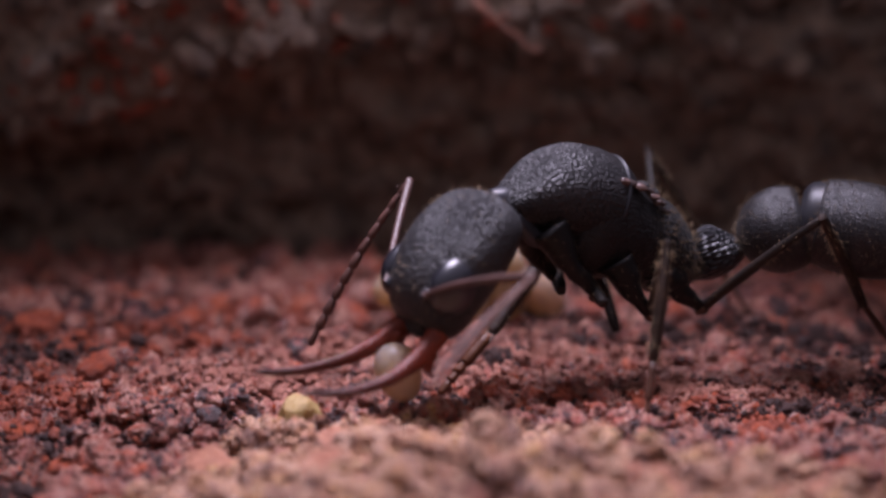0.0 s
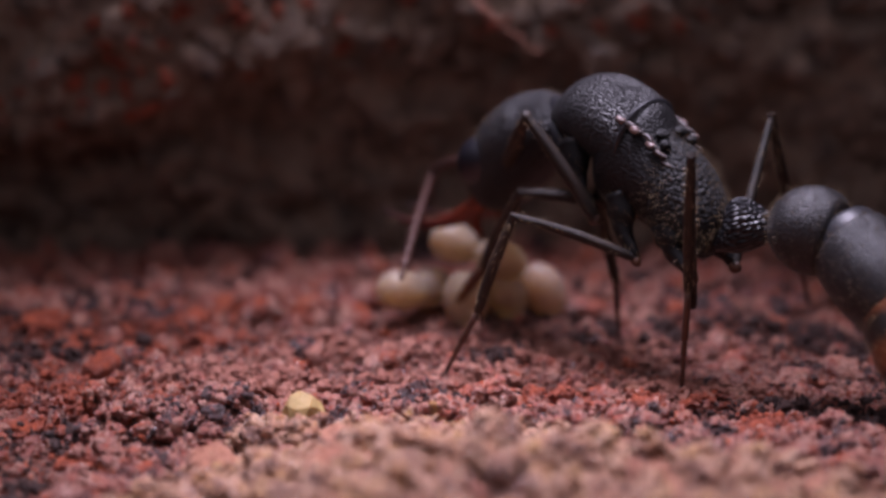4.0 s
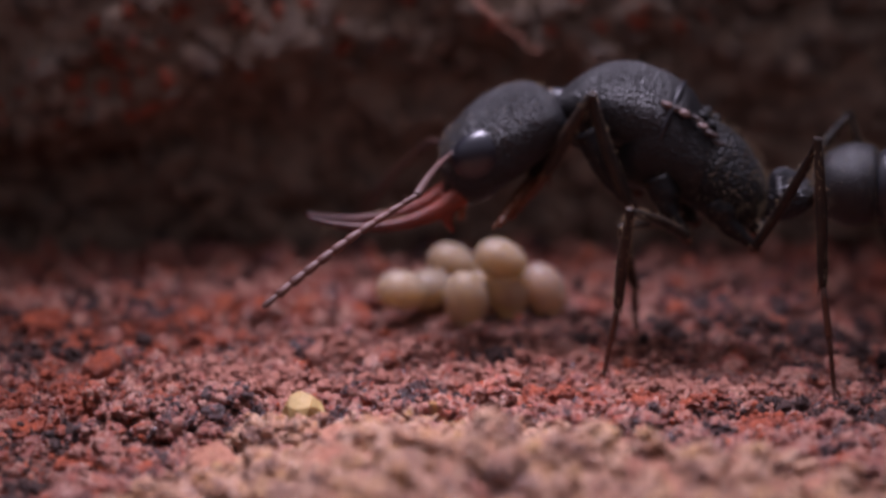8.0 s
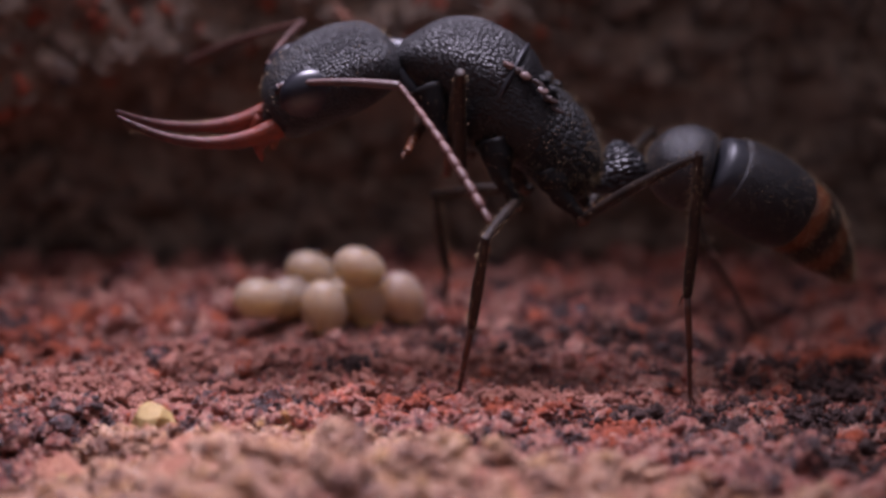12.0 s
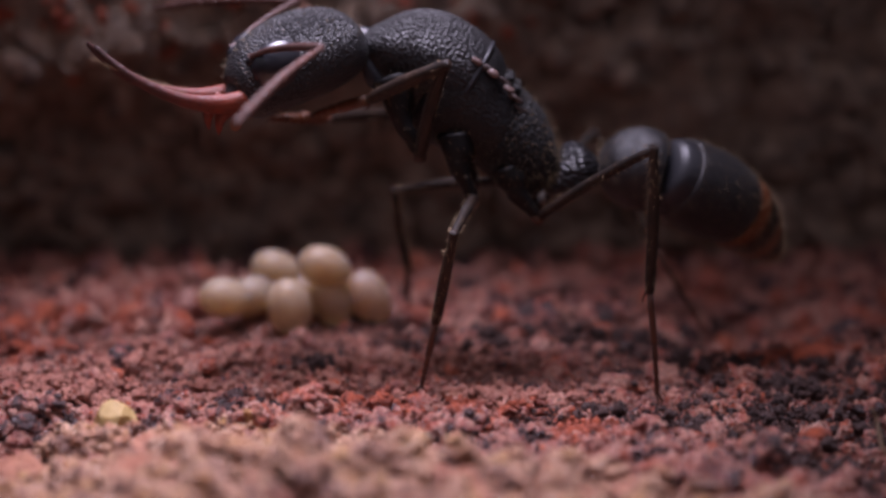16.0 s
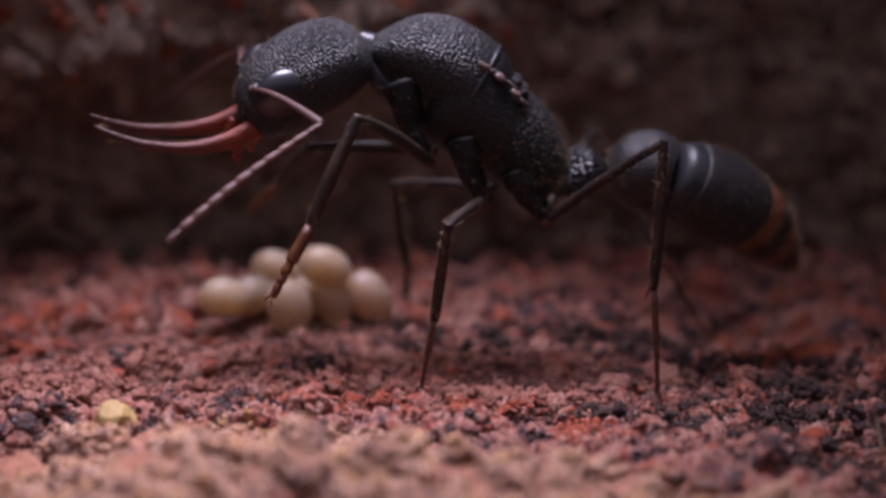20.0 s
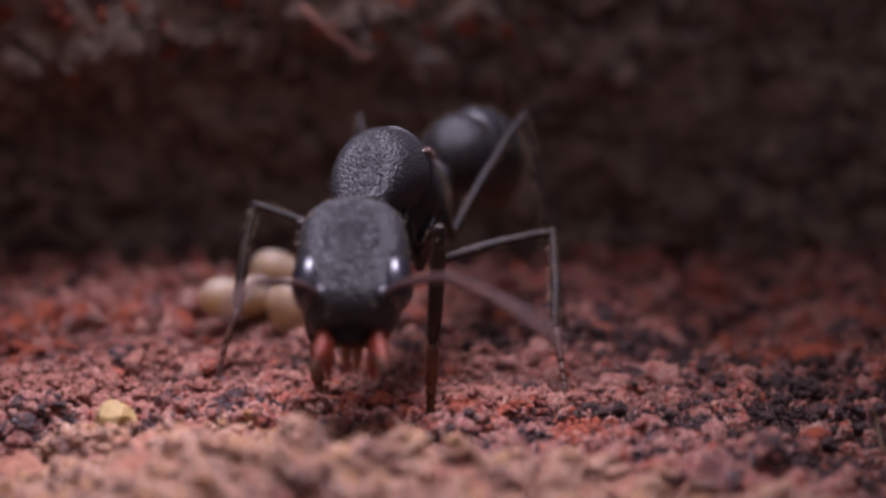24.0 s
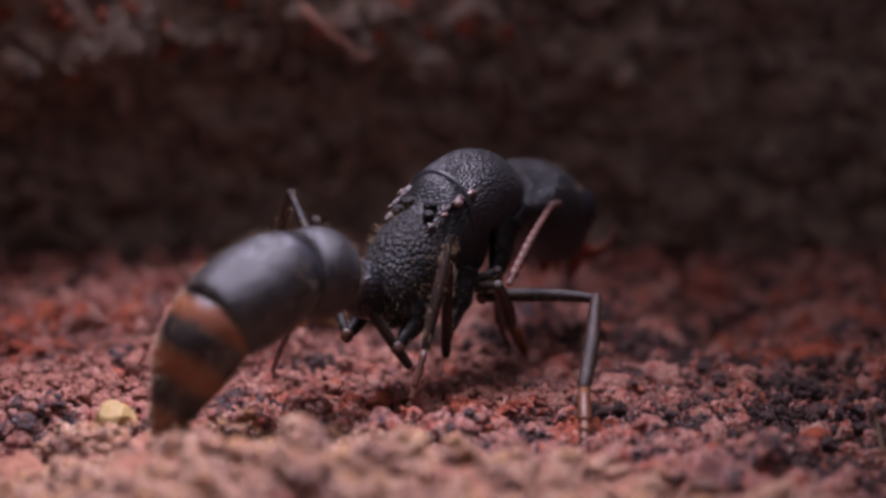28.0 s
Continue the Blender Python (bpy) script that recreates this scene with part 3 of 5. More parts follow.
def grain(name, x, y, size, mat, label, seed, category="soil crumb", flat=0.7, lift=0.55, level=3, group="loose soil crumbs"):
    """One crumb that can be told apart, resting on the soil."""
    v, f = ico(level)
    out = []
    for p in v:
        q = Vector(p)
        k = 1 + 0.55 * noise.noise(q * 0.9 + Vector((seed * 5.1, 0, 0))) + 0.3 * noise.noise(q * 2.4 + Vector((0, seed * 3.7, 0))) + 0.12 * noise.noise(q * 6 + Vector((0, 0, seed)))
        out.append((p[0] * size * k, p[1] * size * k, p[2] * size * flat * k))
    ob = build(name, out, [tuple(int(i) for i in q) for q in f], mat, smooth=mat is not YELLOW)
    ob.matrix_world = pose(x * MM, y * MM, (ground_z(x, y) + size * flat * lift) * MM, 0, 0, seed * 77 % 360)
    return tagged(ob, label, category, group)


grain("yellow_grain", -2.95, -4.3, 0.40, YELLOW, "pale yellow angular mineral grain on the soil", 5.2, "grain", 0.9, 1.2, level=2)
grain("tan_grain", -0.06, -8.3, 0.56, GOLD, "large golden-tan soil clod on a soil mound", 2.2, lift=0.8)
grain("tan_grain", -2.1, -5.3, 0.48, TAN, "pitted tan soil crumb beside the yellow grain", 3.4)
grain("tan_grain", -4.6, -6.2, 0.5, TAN, "rounded tan crumb of dry soil", 4.9)
grain("tan_grain", -1.3, -4.9, 0.5, TAN, "rounded tan crumb of dry soil", 14.9)
grain("tan_grain", 3.0, -10.9, 0.36, TAN, "large tan soil crumb on a soil mound", 5.3)
grain("tan_grain", -3.0, -11.0, 0.4, TAN, "large tan soil crumb on a soil mound", 6.1)
grain("orange_crumb", -6.0, -6.0, 0.34, ORANGE, "bright orange-red baked soil crumb", 1.7)
grain("orange_crumb", -7.6, -5.6, 0.36, ORANGE, "bright orange-red flat soil flake", 2.9, flat=0.45)
grain("orange_crumb", -8.9, -3.8, 0.36, ORANGE, "bright orange-red flat soil flake", 4.1, flat=0.45)
grain("orange_crumb", -7.9, -0.2, 0.45, ORANGE, "rough orange-red lump of baked soil", 5.7)
grain("orange_crumb", -9.8, 3.2, 0.5, ORANGE, "rough orange-red soil lump by the earth wall", 6.6)
grain("orange_crumb", -6.3, 4.1, 0.45, ORANGE, "rough orange-red soil lump by the earth wall", 7.5)
grain("orange_crumb", 8.7, -5.5, 0.4, ORANGE, "bright red flat soil flake", 8.8, flat=0.5)
grain("orange_crumb", 9.1, -8.0, 0.4, ORANGE, "bright red flat flake of soil", 9.3, flat=0.5)
grain("orange_crumb", 6.5, -4.6, 0.42, ORANGE, "crumbly red lump of nest soil", 10.2)
grain("orange_crumb", 11.6, -5.0, 0.35, ORANGE, "small red crumb of nest soil", 11.4)
grain("orange_crumb", 13.0, 1.5, 0.45, ORANGE, "red soil lump near the dark wall", 12.6)
grain("orange_crumb", 2.2, -2.9, 0.3, ORANGE, "small flat red soil flake", 13.1, flat=0.5)
grain("pale_chip", -6.8, -3.5, 0.2, PALE, "pale cream chip lying on dark soil", 1.4, flat=0.5)
grain("pale_chip", 4.2, -5.9, 0.24, YELLOW, "small yellow-tan mineral grain on soil", 2.5, "grain")
grain("pale_chip", 5.7, -6.0, 0.2, PALE, "small pale chip on the soil", 3.7, flat=0.5)
grain("pale_chip", 4.3, -1.9, 0.28, TAN, "small smooth tan pebble on soil", 4.2, "pebble")

clod_rng = random.Random(21)
for n in range(46):
    x, y = clod_rng.uniform(-5.0, 9.5), clod_rng.uniform(-13.0, -7.9)
    mat = TAN if n % 3 else (CLOD_RED if n % 2 else CLOD_PINK)
    colour = "tan" if mat is TAN else "red-brown" if mat is CLOD_RED else "pinkish"
    grain("soil_clod", x, y, clod_rng.uniform(0.26, 0.58), mat, "rounded " + colour + " clod of dry soil", 20.3 + n * 1.37, "soil clod", 0.8, 0.35, 3, "clods on the soil mound")

# rootlet on the ledge, dry fibre by the foreground
tagged(build("rootlet", *joined(tube([(0.82, 9.2, 7.5), (1.02, 7.7, 7.36), (1.35, 7.55, 7.12), (1.62, 7.6, 6.82), (1.98, 7.65, 6.62), (2.2, 7.7, 6.34), (2.5, 8.0, 6.2), (2.6, 9.6, 6.1)], [0.07, 0.11, 0.085, 0.07, 0.08, 0.06, 0.075, 0.05], 10), ball((1.02, 7.6, 7.38), (0.16, 0.14, 0.11))), ROOT), "short reddish-brown rootlet jutting from the earth ledge", "root")
tagged(build("dry_fibre", *tube([(12.75, -6.2, 0.1), (12.62, -6.1, 0.5), (12.55, -6.0, 0.9), (12.4, -6.0, 1.15)], [0.05, 0.05, 0.04, 0.015], 7), STRAW), "thin pale dry plant fibre stuck in the soil", "plant fibre")


# ---- eggs ----
def egg_mesh(k):
    v, f = ball((0, 0, 0), (0.66 * k, 0.49 * k, 0.49 * k), 22, 26)
    return [(x, y * (1 - 0.10 * x), z * (1 - 0.10 * x)) for x, y, z in v], f


def egg(x, y, z, rx, ry, rz, label, size=1.0, shell=SHELL):
    ob = build("ant_egg", *egg_mesh(size), shell)
    ob.matrix_world = pose(x * MM, y * MM, z * MM, rx, ry, rz)
    return tagged(ob, label, "egg", "pile of ant eggs")


egg(-1.0, 3.45, 0.98, 0, 8, 15, "glossy cream-white oval ant egg lying on its side")
egg(-0.36, 4.15, 0.85, 0, -10, 30, "cream-white oval ant egg behind another")
egg(1.42, 3.8, 1.66, 0, 20, 10, "cream-white oval ant egg on top of the pile", 1.03)
egg(0.56, 3.25, 0.76, 0, 78, -20, "cream-white oval ant egg standing on end", 1.12)
egg(1.62, 4.0, 0.70, 0, 65, 40, "yellowish oval ant egg standing on end", 1.05)
egg(2.5, 4.2, 0.76, 0, 62, 10, "pinkish-white oval ant egg half sunk in the soil", 1.12, SHELL_PINK)
egg(1.05, 4.6, 0.7, 0, 40, 70, "cream-white oval ant egg under the pile")
carried_egg = egg(0.3, 4.75, 1.3, 0, 20, 10, "cream-white ant egg carried in the jaws, then set on the pile")

# ---- ant ----
L_THORAX, L_HEAD, L_PETIOLE, L_GA, L_GB, L_GC, L_SCAPE, L_FLAG = 5.12, 3.3, 1.25, 1.8, 1.85, 2.66, 2.9, 4.25
LEG = {"F": (2.8, 2.55, 1.78), "M": (2.9, 2.4, 1.72), "H": (3.8, 3.25, 2.46)}
HIP = {"F": (0.1, 0.75, -1.5), "M": (-1.4, 0.85, -1.7), "H": (-2.9, 0.7, -1.35)}
COXA = {"F": (1.55, 0.5, -0.3), "M": (-0.35, 0.6, -0.7), "H": (-1.75, 0.5, -0.75)}
FEELER_BASE = (2.75, 0.7, 0.80)
JAW_BASE = (3.0, 0.52, -0.12)

hair_rng, scar_rng = random.Random(9), random.Random(3)
ant = new("ant")
tagged(ant, "black ant with rough dull body, long red jaws, brown legs", "ant")
PRONOTUM = loft([(x, z + 0.02, w * 0.96, h * 0.97) for x, z, w, h in [(2.62, -0.05, 0.22, 0.2), (2.42, 0.08, 0.5, 0.42), (1.95, 0.34, 0.78, 0.80), (1.25, 0.48, 0.95, 1.03), (0.55, 0.5, 1.0, 1.06), (0.15, 0.46, 0.98, 1.05), (-0.1, 0.44, 0.94, 1.0)]], lump=0.002)
build("pronotum", *PRONOTUM, THORAX_BLACK, ant, "ridged black front plate of the thorax")
MESO = loft([(x, z + 0.02, w * 0.93, h * 0.93) for x, z, w, h in [(0.75, 0.0, 0.7, 1.2), (0.4, 0.05, 0.95, 1.44), (-0.2, 0.06, 1.0, 1.41), (-0.75, -0.1, 0.97, 1.14), (-1.3, -0.2, 0.88, 1.02), (-1.6, -0.25, 0.75, 0.9)]], lump=0.002, seed=4)
build("mesothorax", *MESO, MESO_BLACK, ant, "finely ridged black middle of the thorax")
REAR = loft([(x, z, w * 0.95, h * 0.96) for x, z, w, h in [(-0.7, -0.1, 0.7, 1.0), (-1.2, -0.14, 0.88, 1.08), (-1.75, -0.27, 0.87, 1.03), (-2.25, -0.47, 0.76, 0.88), (-2.6, -0.58, 0.52, 0.62), (-2.72, -0.6, 0.28, 0.34)]], lump=0.03, seed=8)
build("pronotal_rim", *loft([(-0.09, 0.46, 0.89, 0.96), (-0.06, 0.47, 0.94, 1.01), (-0.03, 0.475, 0.952, 1.022), (0.0, 0.475, 0.945, 1.015), (0.03, 0.47, 0.90, 0.97)], 10, 48), RING_BLACK, ant, "shiny raised rim behind the front plate")
rear = build("propodeum", *REAR, REAR_BLACK, ant, "hairy matt black rear of the thorax")
build("hair_fringe", *bristles(surface_spots(REAR, 900, hair_rng, lambda p: p.z > -0.9), 0.22, 0.0045, hair_rng), DOWN, rear, "fine golden hairs")
build("collar", *loft([(2.4, 0.0, 0.34, 0.34), (2.6, 0.0, 0.3, 0.3), (2.85, 0.0, 0.2, 0.2)], 8, 18), SMOOTH_BLACK, ant, "smooth glossy neck")
for s in (1, -1):
    scar = []
    for i in range(8):
        u = i / 7
        x, y, z = 0.3 - 1.6 * u, 0.77 - 0.2 * u, 0.91 + 0.26 * u - 0.56 * u * u
        r = scar_rng.uniform(0.07, 0.15)
        scar.append(ball((x + scar_rng.uniform(-0.04, 0.04), y * s, z + scar_rng.uniform(-0.05, 0.05)), (r * scar_rng.uniform(1.2, 2.0), r * 0.6, r * scar_rng.uniform(0.4, 0.7)), 8, 10))
    build("wing_scar", *lumpy(joined(*scar), 0.06, 6.0, 2.0), TEGULA, ant, "row of torn dark wing bases")
    for x, y, z, r in ((0.12, 0.80, 0.99, 0.11), (-0.34, 0.78, 0.95, 0.10), (-0.8, 0.72, 0.83, 0.09)):
        build("wing_stump", *lumpy(ball((x, y * s, z), (r * 1.3, r * 0.75, r * 0.8), 10, 14), 0.04, 7.0, x * 9 + s), SCAR, ant, "pale pinkish stump of a shed wing")
    build("metanotal_knob", *joined(ball((-0.72, 0.3 * s, 0.99), (0.14, 0.18, 0.10), 8, 12), ball((-0.98, 0.42 * s, 0.86), (0.13, 0.14, 0.13), 8, 12)), REAR_BLACK, ant, "rough black knob behind the wing scars")
    build("side_plate", *loft([(2.35, -0.25, 0.05, 0.1), (2.0, -0.5, 0.09, 0.22), (1.6, -0.62, 0.08, 0.16), (1.4, -0.66, 0.03, 0.06)], 10, 14), SMOOTH_BLACK, ant).location = (0, 0.5 * s * MM, 0)

HEAD = loft([(0.0, 0.02, 0.22, 0.2), (0.12, 0.08, 0.62, 0.5), (0.4, 0.14, 0.95, 0.76), (1.0, 0.2, 1.12, 0.95), (1.7, 0.22, 1.16, 0.98), (2.3, 0.18, 1.10, 0.92), (2.75, 0.1, 0.98, 0.82), (3.05, 0.02, 0.82, 0.64), (3.2, -0.03, 0.6, 0.46)], power=2.25, lump=0.003, seed=2)
head = build("head", *HEAD, HEAD_BLACK, ant, "rough pitted black head capsule")
build("hair_fringe", *bristles(surface_spots(HEAD, 160, hair_rng, lambda p: p.z > 0.3), 0.11, 0.005, hair_rng), HAIR, head, "fine short hairs")
build("clypeus", *loft([(2.55, 0.3, 0.3, 0.4), (2.9, 0.22, 0.42, 0.34), (3.2, 0.05, 0.4, 0.22), (3.38, -0.05, 0.22, 0.1)], 12, 18), REAR_BLACK, head, "hairy front plate above the jaws")
build("mouthparts", *joined(tube([(3.0, 0.12, -0.25), (3.3, 0.12, -0.5), (3.5, 0.1, -0.75)], [0.14, 0.11, 0.05], 8), tube([(3.0, -0.12, -0.25), (3.3, -0.12, -0.5), (3.5, -0.1, -0.75)], [0.14, 0.11, 0.05], 8)), AMBER, head, "small amber mouthparts")
MAND = joined(
    tube([(-0.15, 0, 0.02), (0.22, 0.02, -0.12), (0.9, 0.08, -0.33), (1.8, 0.14, -0.40), (2.75, 0.12, -0.27), (3.4, 0.06, -0.06), (3.85, 0.0, 0.14), (3.95, -0.02, 0.22)], [0.22, 0.27, 0.205, 0.14, 0.11, 0.085, 0.06, 0.02], 12, 0.72),
    tube([(0.4, 0.0, -0.2), (0.6, -0.05, -0.58), (0.5, -0.1, -0.98)], [0.22, 0.16, 0.015], 9))


def mirrored(shape):
    v, f = shape
    return [(x, -y, z) for x, y, z in v], [q[::-1] for q in f]


MAND = [(x * 0.93, y, z) for x, y, z in MAND[0]], MAND[1]
SPIKES = bristles([((x, 0.1, -0.16 - 0.12 * math.sin(x)), (0.4, 0.1, 1)) for x in np.linspace(0.2, 3.4, 190)], 0.10, 0.0055, hair_rng, 0.9)
jaws, scapes, flags = {}, {}, {}
SCAPE_MESH = tube([(0, 0, 0), (0.12, 0, 0.03), (0.9, 0, 0.10), (1.95, 0, 0.08), (2.75, 0, 0.01), (2.9, 0, 0)], [0.10, 0.06, 0.075, 0.092, 0.105, 0.08], 10)
pts, rads = [], []
for i in range(11):
    a = L_FLAG * i / 11
    w = 0.066 + 0.034 * min(1, i / 5) - (0.03 if i == 10 else 0)
    pts += [(a, 0, 0.10 * math.sin(a / L_FLAG * 3.14)), (a + 0.05, 0, 0.10 * math.sin(a / L_FLAG * 3.14)), (a + 0.30, 0, 0.10 * math.sin((a + 0.3) / L_FLAG * 3.14))]
    rads += [w * 0.62, w * 0.9, w * 1.08]
pts.append((L_FLAG, 0, 0))
rads.append(0.03)
FLAG_MESH = joined(tube(pts, rads, 10, steps=2), bristles([((x, 0, 0.1), (1, math.cos(x * 40), math.sin(x * 40))) for x in np.linspace(0.1, 4.1, 70)], 0.15, 0.006, hair_rng))
for side, s in (("L", 1), ("R", -1)):
    jaws[side] = build("mandible", *(MAND if s > 0 else mirrored(MAND)), JAW, head, "long curved translucent red-brown jaw")
    build("bristles", *(SPIKES if s > 0 else mirrored(SPIKES)), HAIR, jaws[side], "short pale jaw bristles")
    build("eye", *ball((2.26, 0.86 * s, 0.43), (0.64, 0.35, 0.56), 20, 28), EYE, head, "large glossy blue-black compound eye")
    build("antenna_socket", *ball((2.7, 0.6 * s, 0.70), (0.2, 0.16, 0.16), 10, 14), SMOOTH_BLACK, head, "shiny black antenna socket")
    scapes[side] = build("antenna_scape", *SCAPE_MESH, SCAPE, head, "slender brown first antenna segment")
    flags[side] = build("antenna_flagellum", *FLAG_MESH, FEELER, head, "beaded dull reddish-grey antenna whip")

petiole = build("petiole", *loft([(-0.1, -0.3, 0.22, 0.18), (0.15, -0.22, 0.32, 0.34), (0.4, -0.08, 0.42, 0.56), (0.75, -0.04, 0.46, 0.60), (1.05, -0.12, 0.36, 0.42), (1.25, -0.18, 0.26, 0.24), (1.4, -0.15, 0.24, 0.2)], lump=0.03), NODE_BLACK, ant, "wavy-ridged glossy black waist node")
GA = loft([(x * 0.9, z, w * 0.97, h * 0.97) for x, z, w, h in [(0.0, 0, 0.2, 0.2), (0.12, 0, 0.46, 0.46), (0.4, 0, 0.76, 0.78), (0.85, 0, 0.95, 0.98), (1.2, 0, 0.97, 1.0), (1.5, 0, 0.90, 0.94), (1.62, 0, 0.83, 0.86), (1.68, 0, 0.72, 0.74)]])
gaster_a = build("gaster_first_segment", *GA, GASTER_BLACK, ant, "finely pitted satin black abdomen segment")
GB = loft([(x, z, w * 0.97, h * 0.97) for x, z, w, h in [(0.0, 0, 0.84, 0.88), (0.06, 0, 0.94, 0.98), (0.6, 0, 1.03, 1.07), (1.1, 0, 1.05, 1.09), (1.6, 0, 0.98, 1.02), (1.9, 0, 0.9, 0.94), (2.0, 0, 0.8, 0.84)]])
gaster_b = build("gaster_second_segment", *GB, GASTER_BLACK, ant, "satin black abdomen segment with fine hairs")
build("joint_ring", *loft([(-0.42, 0, 0.6, 0.62), (-0.3, 0, 0.76, 0.79), (-0.05, 0, 0.84, 0.88), (0.12, 0, 0.86, 0.9), (0.25, 0, 0.7, 0.74)], 12, 36), RING_BLACK, gaster_b, "smooth shiny ring between abdomen segments")
GC = loft([(x * 1.4, z, w * 0.97, h * 0.97) for x, z, w, h in [(-0.1, 0, 0.8, 0.84), (0.1, 0, 0.88, 0.92), (0.5, 0, 0.86, 0.9), (0.9, -0.05, 0.72, 0.76), (1.3, -0.12, 0.55, 0.56), (1.65, -0.2, 0.34, 0.34), (1.9, -0.26, 0.12, 0.12), (1.97, -0.27, 0.03, 0.03)]])
gaster_c = build("gaster_tip", *GC, BANDED, ant, "tapered abdomen tip with orange-brown and black bands")
for ob, shape, n in ((gaster_a, GA, 500), (gaster_b, GB, 900), (gaster_c, GC, 900)):
    build("hair_fringe", *bristles(surface_spots(shape, n, hair_rng, lambda p: True), 0.15, 0.0045, hair_rng, 0.5), HAIR if ob is gaster_c else DOWN, ob, "fine golden-brown hairs")

femurs, tibias = {}, {}
for k in "FMH":
    lf, lt, la = LEG[k]
    wide = 1.28 if k == "F" else 1.0
    fm = tube([(-0.06, 0, 0), (0.25, 0, 0.03), (lf * 0.45, 0, 0.08), (lf * 0.8, 0, 0.06), (lf, 0, 0)], [0.08 * wide, 0.115 * wide, 0.125 * wide, 0.10 * wide, 0.09], 12)
    tm = tube([(-0.08, 0, 0.0), (0.12, 0, 0.0), (lt * 0.5, 0, 0.03), (lt * 0.9, 0, 0.0), (lt, 0, -0.01)], [0.10, 0.10 * wide, 0.135 * wide, 0.12 * wide, 0.09], 12)
    seg = [(0, 0, 0), (la * 0.45, 0, 0.01), (la * 0.47, 0, 0.01), (la * 0.62, 0, 0.01), (la * 0.64, 0, 0), (la * 0.75, 0, 0), (la * 0.77, 0, 0), (la * 0.84, 0, 0), (la * 0.97, 0, -0.02)]
    claws = joined(tube([(la * 0.95, 0.02, 0), (la * 1.02, 0.08, 0.05), (la * 1.07, 0.13, -0.02)], [0.03, 0.025, 0.006], 6), tube([(la * 0.95, -0.02, 0), (la * 1.02, -0.08, 0.05), (la * 1.07, -0.13, -0.02)], [0.03, 0.025, 0.006], 6))
    am = joined(tube(seg, [r * (1.7 if k == "F" else 1.0) for r in (0.075, 0.085, 0.055, 0.075, 0.05, 0.068, 0.045, 0.06, 0.045)], 9, steps=3), claws)
    hairs, thigh_hairs = [], []
    for _ in range(150):
        x, a = hair_rng.uniform(0.1, lt), hair_rng.uniform(0, 6.28)
        hairs.append(((x, 0.09 * math.cos(a), 0.10 * math.sin(a)), (1.1, math.cos(a), math.sin(a))))
    for _ in range(110):
        x, a = hair_rng.uniform(0.2, lf), hair_rng.uniform(0, 6.28)
        thigh_hairs.append(((x, 0.10 * math.cos(a), 0.06 + 0.10 * math.sin(a)), (0.8, math.cos(a), math.sin(a))))
    hairs, thigh_hairs = bristles(hairs, 0.17, 0.0055, hair_rng, 0.35), bristles(thigh_hairs, 0.13, 0.005, hair_rng, 0.4)
    spur = tube([(lt * 0.97, 0, -0.06), (lt + 0.12, 0, -0.16), (lt + 0.3, 0, -0.2)], [0.035, 0.025, 0.006], 6)
    first = {}
    for side, s in (("L", 1), ("R", -1)):
        c, h = Vector(COXA[k]), Vector(HIP[k])
        c.y, h.y = c.y * s, h.y * s
        mid = c.lerp(h, 0.5) + Vector((0.06, 0.1 * s, -0.08))
        shape = lumpy(tube([c, c.lerp(mid, 0.6), mid, h], [0.46, 0.34, 0.24, 0.11], 16, 0.8), 0.07, 3.0, c.x * 5)
        hip_part = build("coxa", *shape, COXA_BLACK, ant, "thick black-brown leg base")
        build("bristles", *bristles([(p, Vector(p) - c.lerp(h, 0.5)) for p in shape[0][::3]], 0.12, 0.004, hair_rng), HAIR, hip_part, "short golden bristles")
        build("trochanter", *lumpy(ball(h, (0.15, 0.14, 0.15), 10, 14), 0.05, 4.0, h.x), JOINT, ant, "small amber leg joint")
        if not first:
            first["f"], first["t"] = build("femur", *fm, LEG_BROWN, ant, "dark brown upper leg"), build("tibia", *tm, SHIN_BROWN, ant, "bristly brown lower leg")
            first["a"] = build("tarsus", *am, FOOT_AMBER if k == "F" else FOOT_BROWN, first["t"], "thin jointed reddish-brown foot with claws")
            first["h"] = build("bristles", *hairs, HAIR, first["t"], "stiff golden bristles")
            first["s"] = build("spur", *spur, FOOT_BROWN, first["t"], "pointed leg spur")
            first["g"] = build("bristles", *thigh_hairs, HAIR, first["f"], "short golden bristles")
            femurs[side + k], tibias[side + k], foot = first["f"], first["t"], first["a"]
        else:
            femurs[side + k] = share(first["f"], "femur", ant, "dark brown upper leg")
            tibias[side + k] = share(first["t"], "tibia", ant, "bristly brown lower leg")
            foot = share(first["a"], "tarsus", tibias[side + k], "thin jointed reddish-brown foot with claws")
            share(first["h"], "bristles", tibias[side + k], "stiff golden bristles")
            share(first["s"], "spur", tibias[side + k], "pointed leg spur")
            share(first["g"], "bristles", femurs[side + k], "short golden bristles")
        foot.matrix_basis = pose(lt * MM, 0, 0, 0, -7, 0)


# ---- how everything moves: joints in millimetres ----
NECK = [(0, 1.23, -2.8, 4.59), (0.5, 0.58, -1.5, 5), (1, 0.54, -1.2, 5.43), (1.5, 0.22, -1, 5.95), (2, 0.59, -0.8, 6.19), (3, 2.62, 1.6, 5.77), (6, 2.83, 1.8, 5.87), (7, 2.6, 2, 6.04), (8, 2.68, 2, 5.93), (9, 2.27, 1.6, 6.2), (10, 2.27, 1, 6.31), (11, 2.62, 0.6, 7.23), (12, 2.23, 1, 7.4), (13, 2.38, 1, 7.34)]
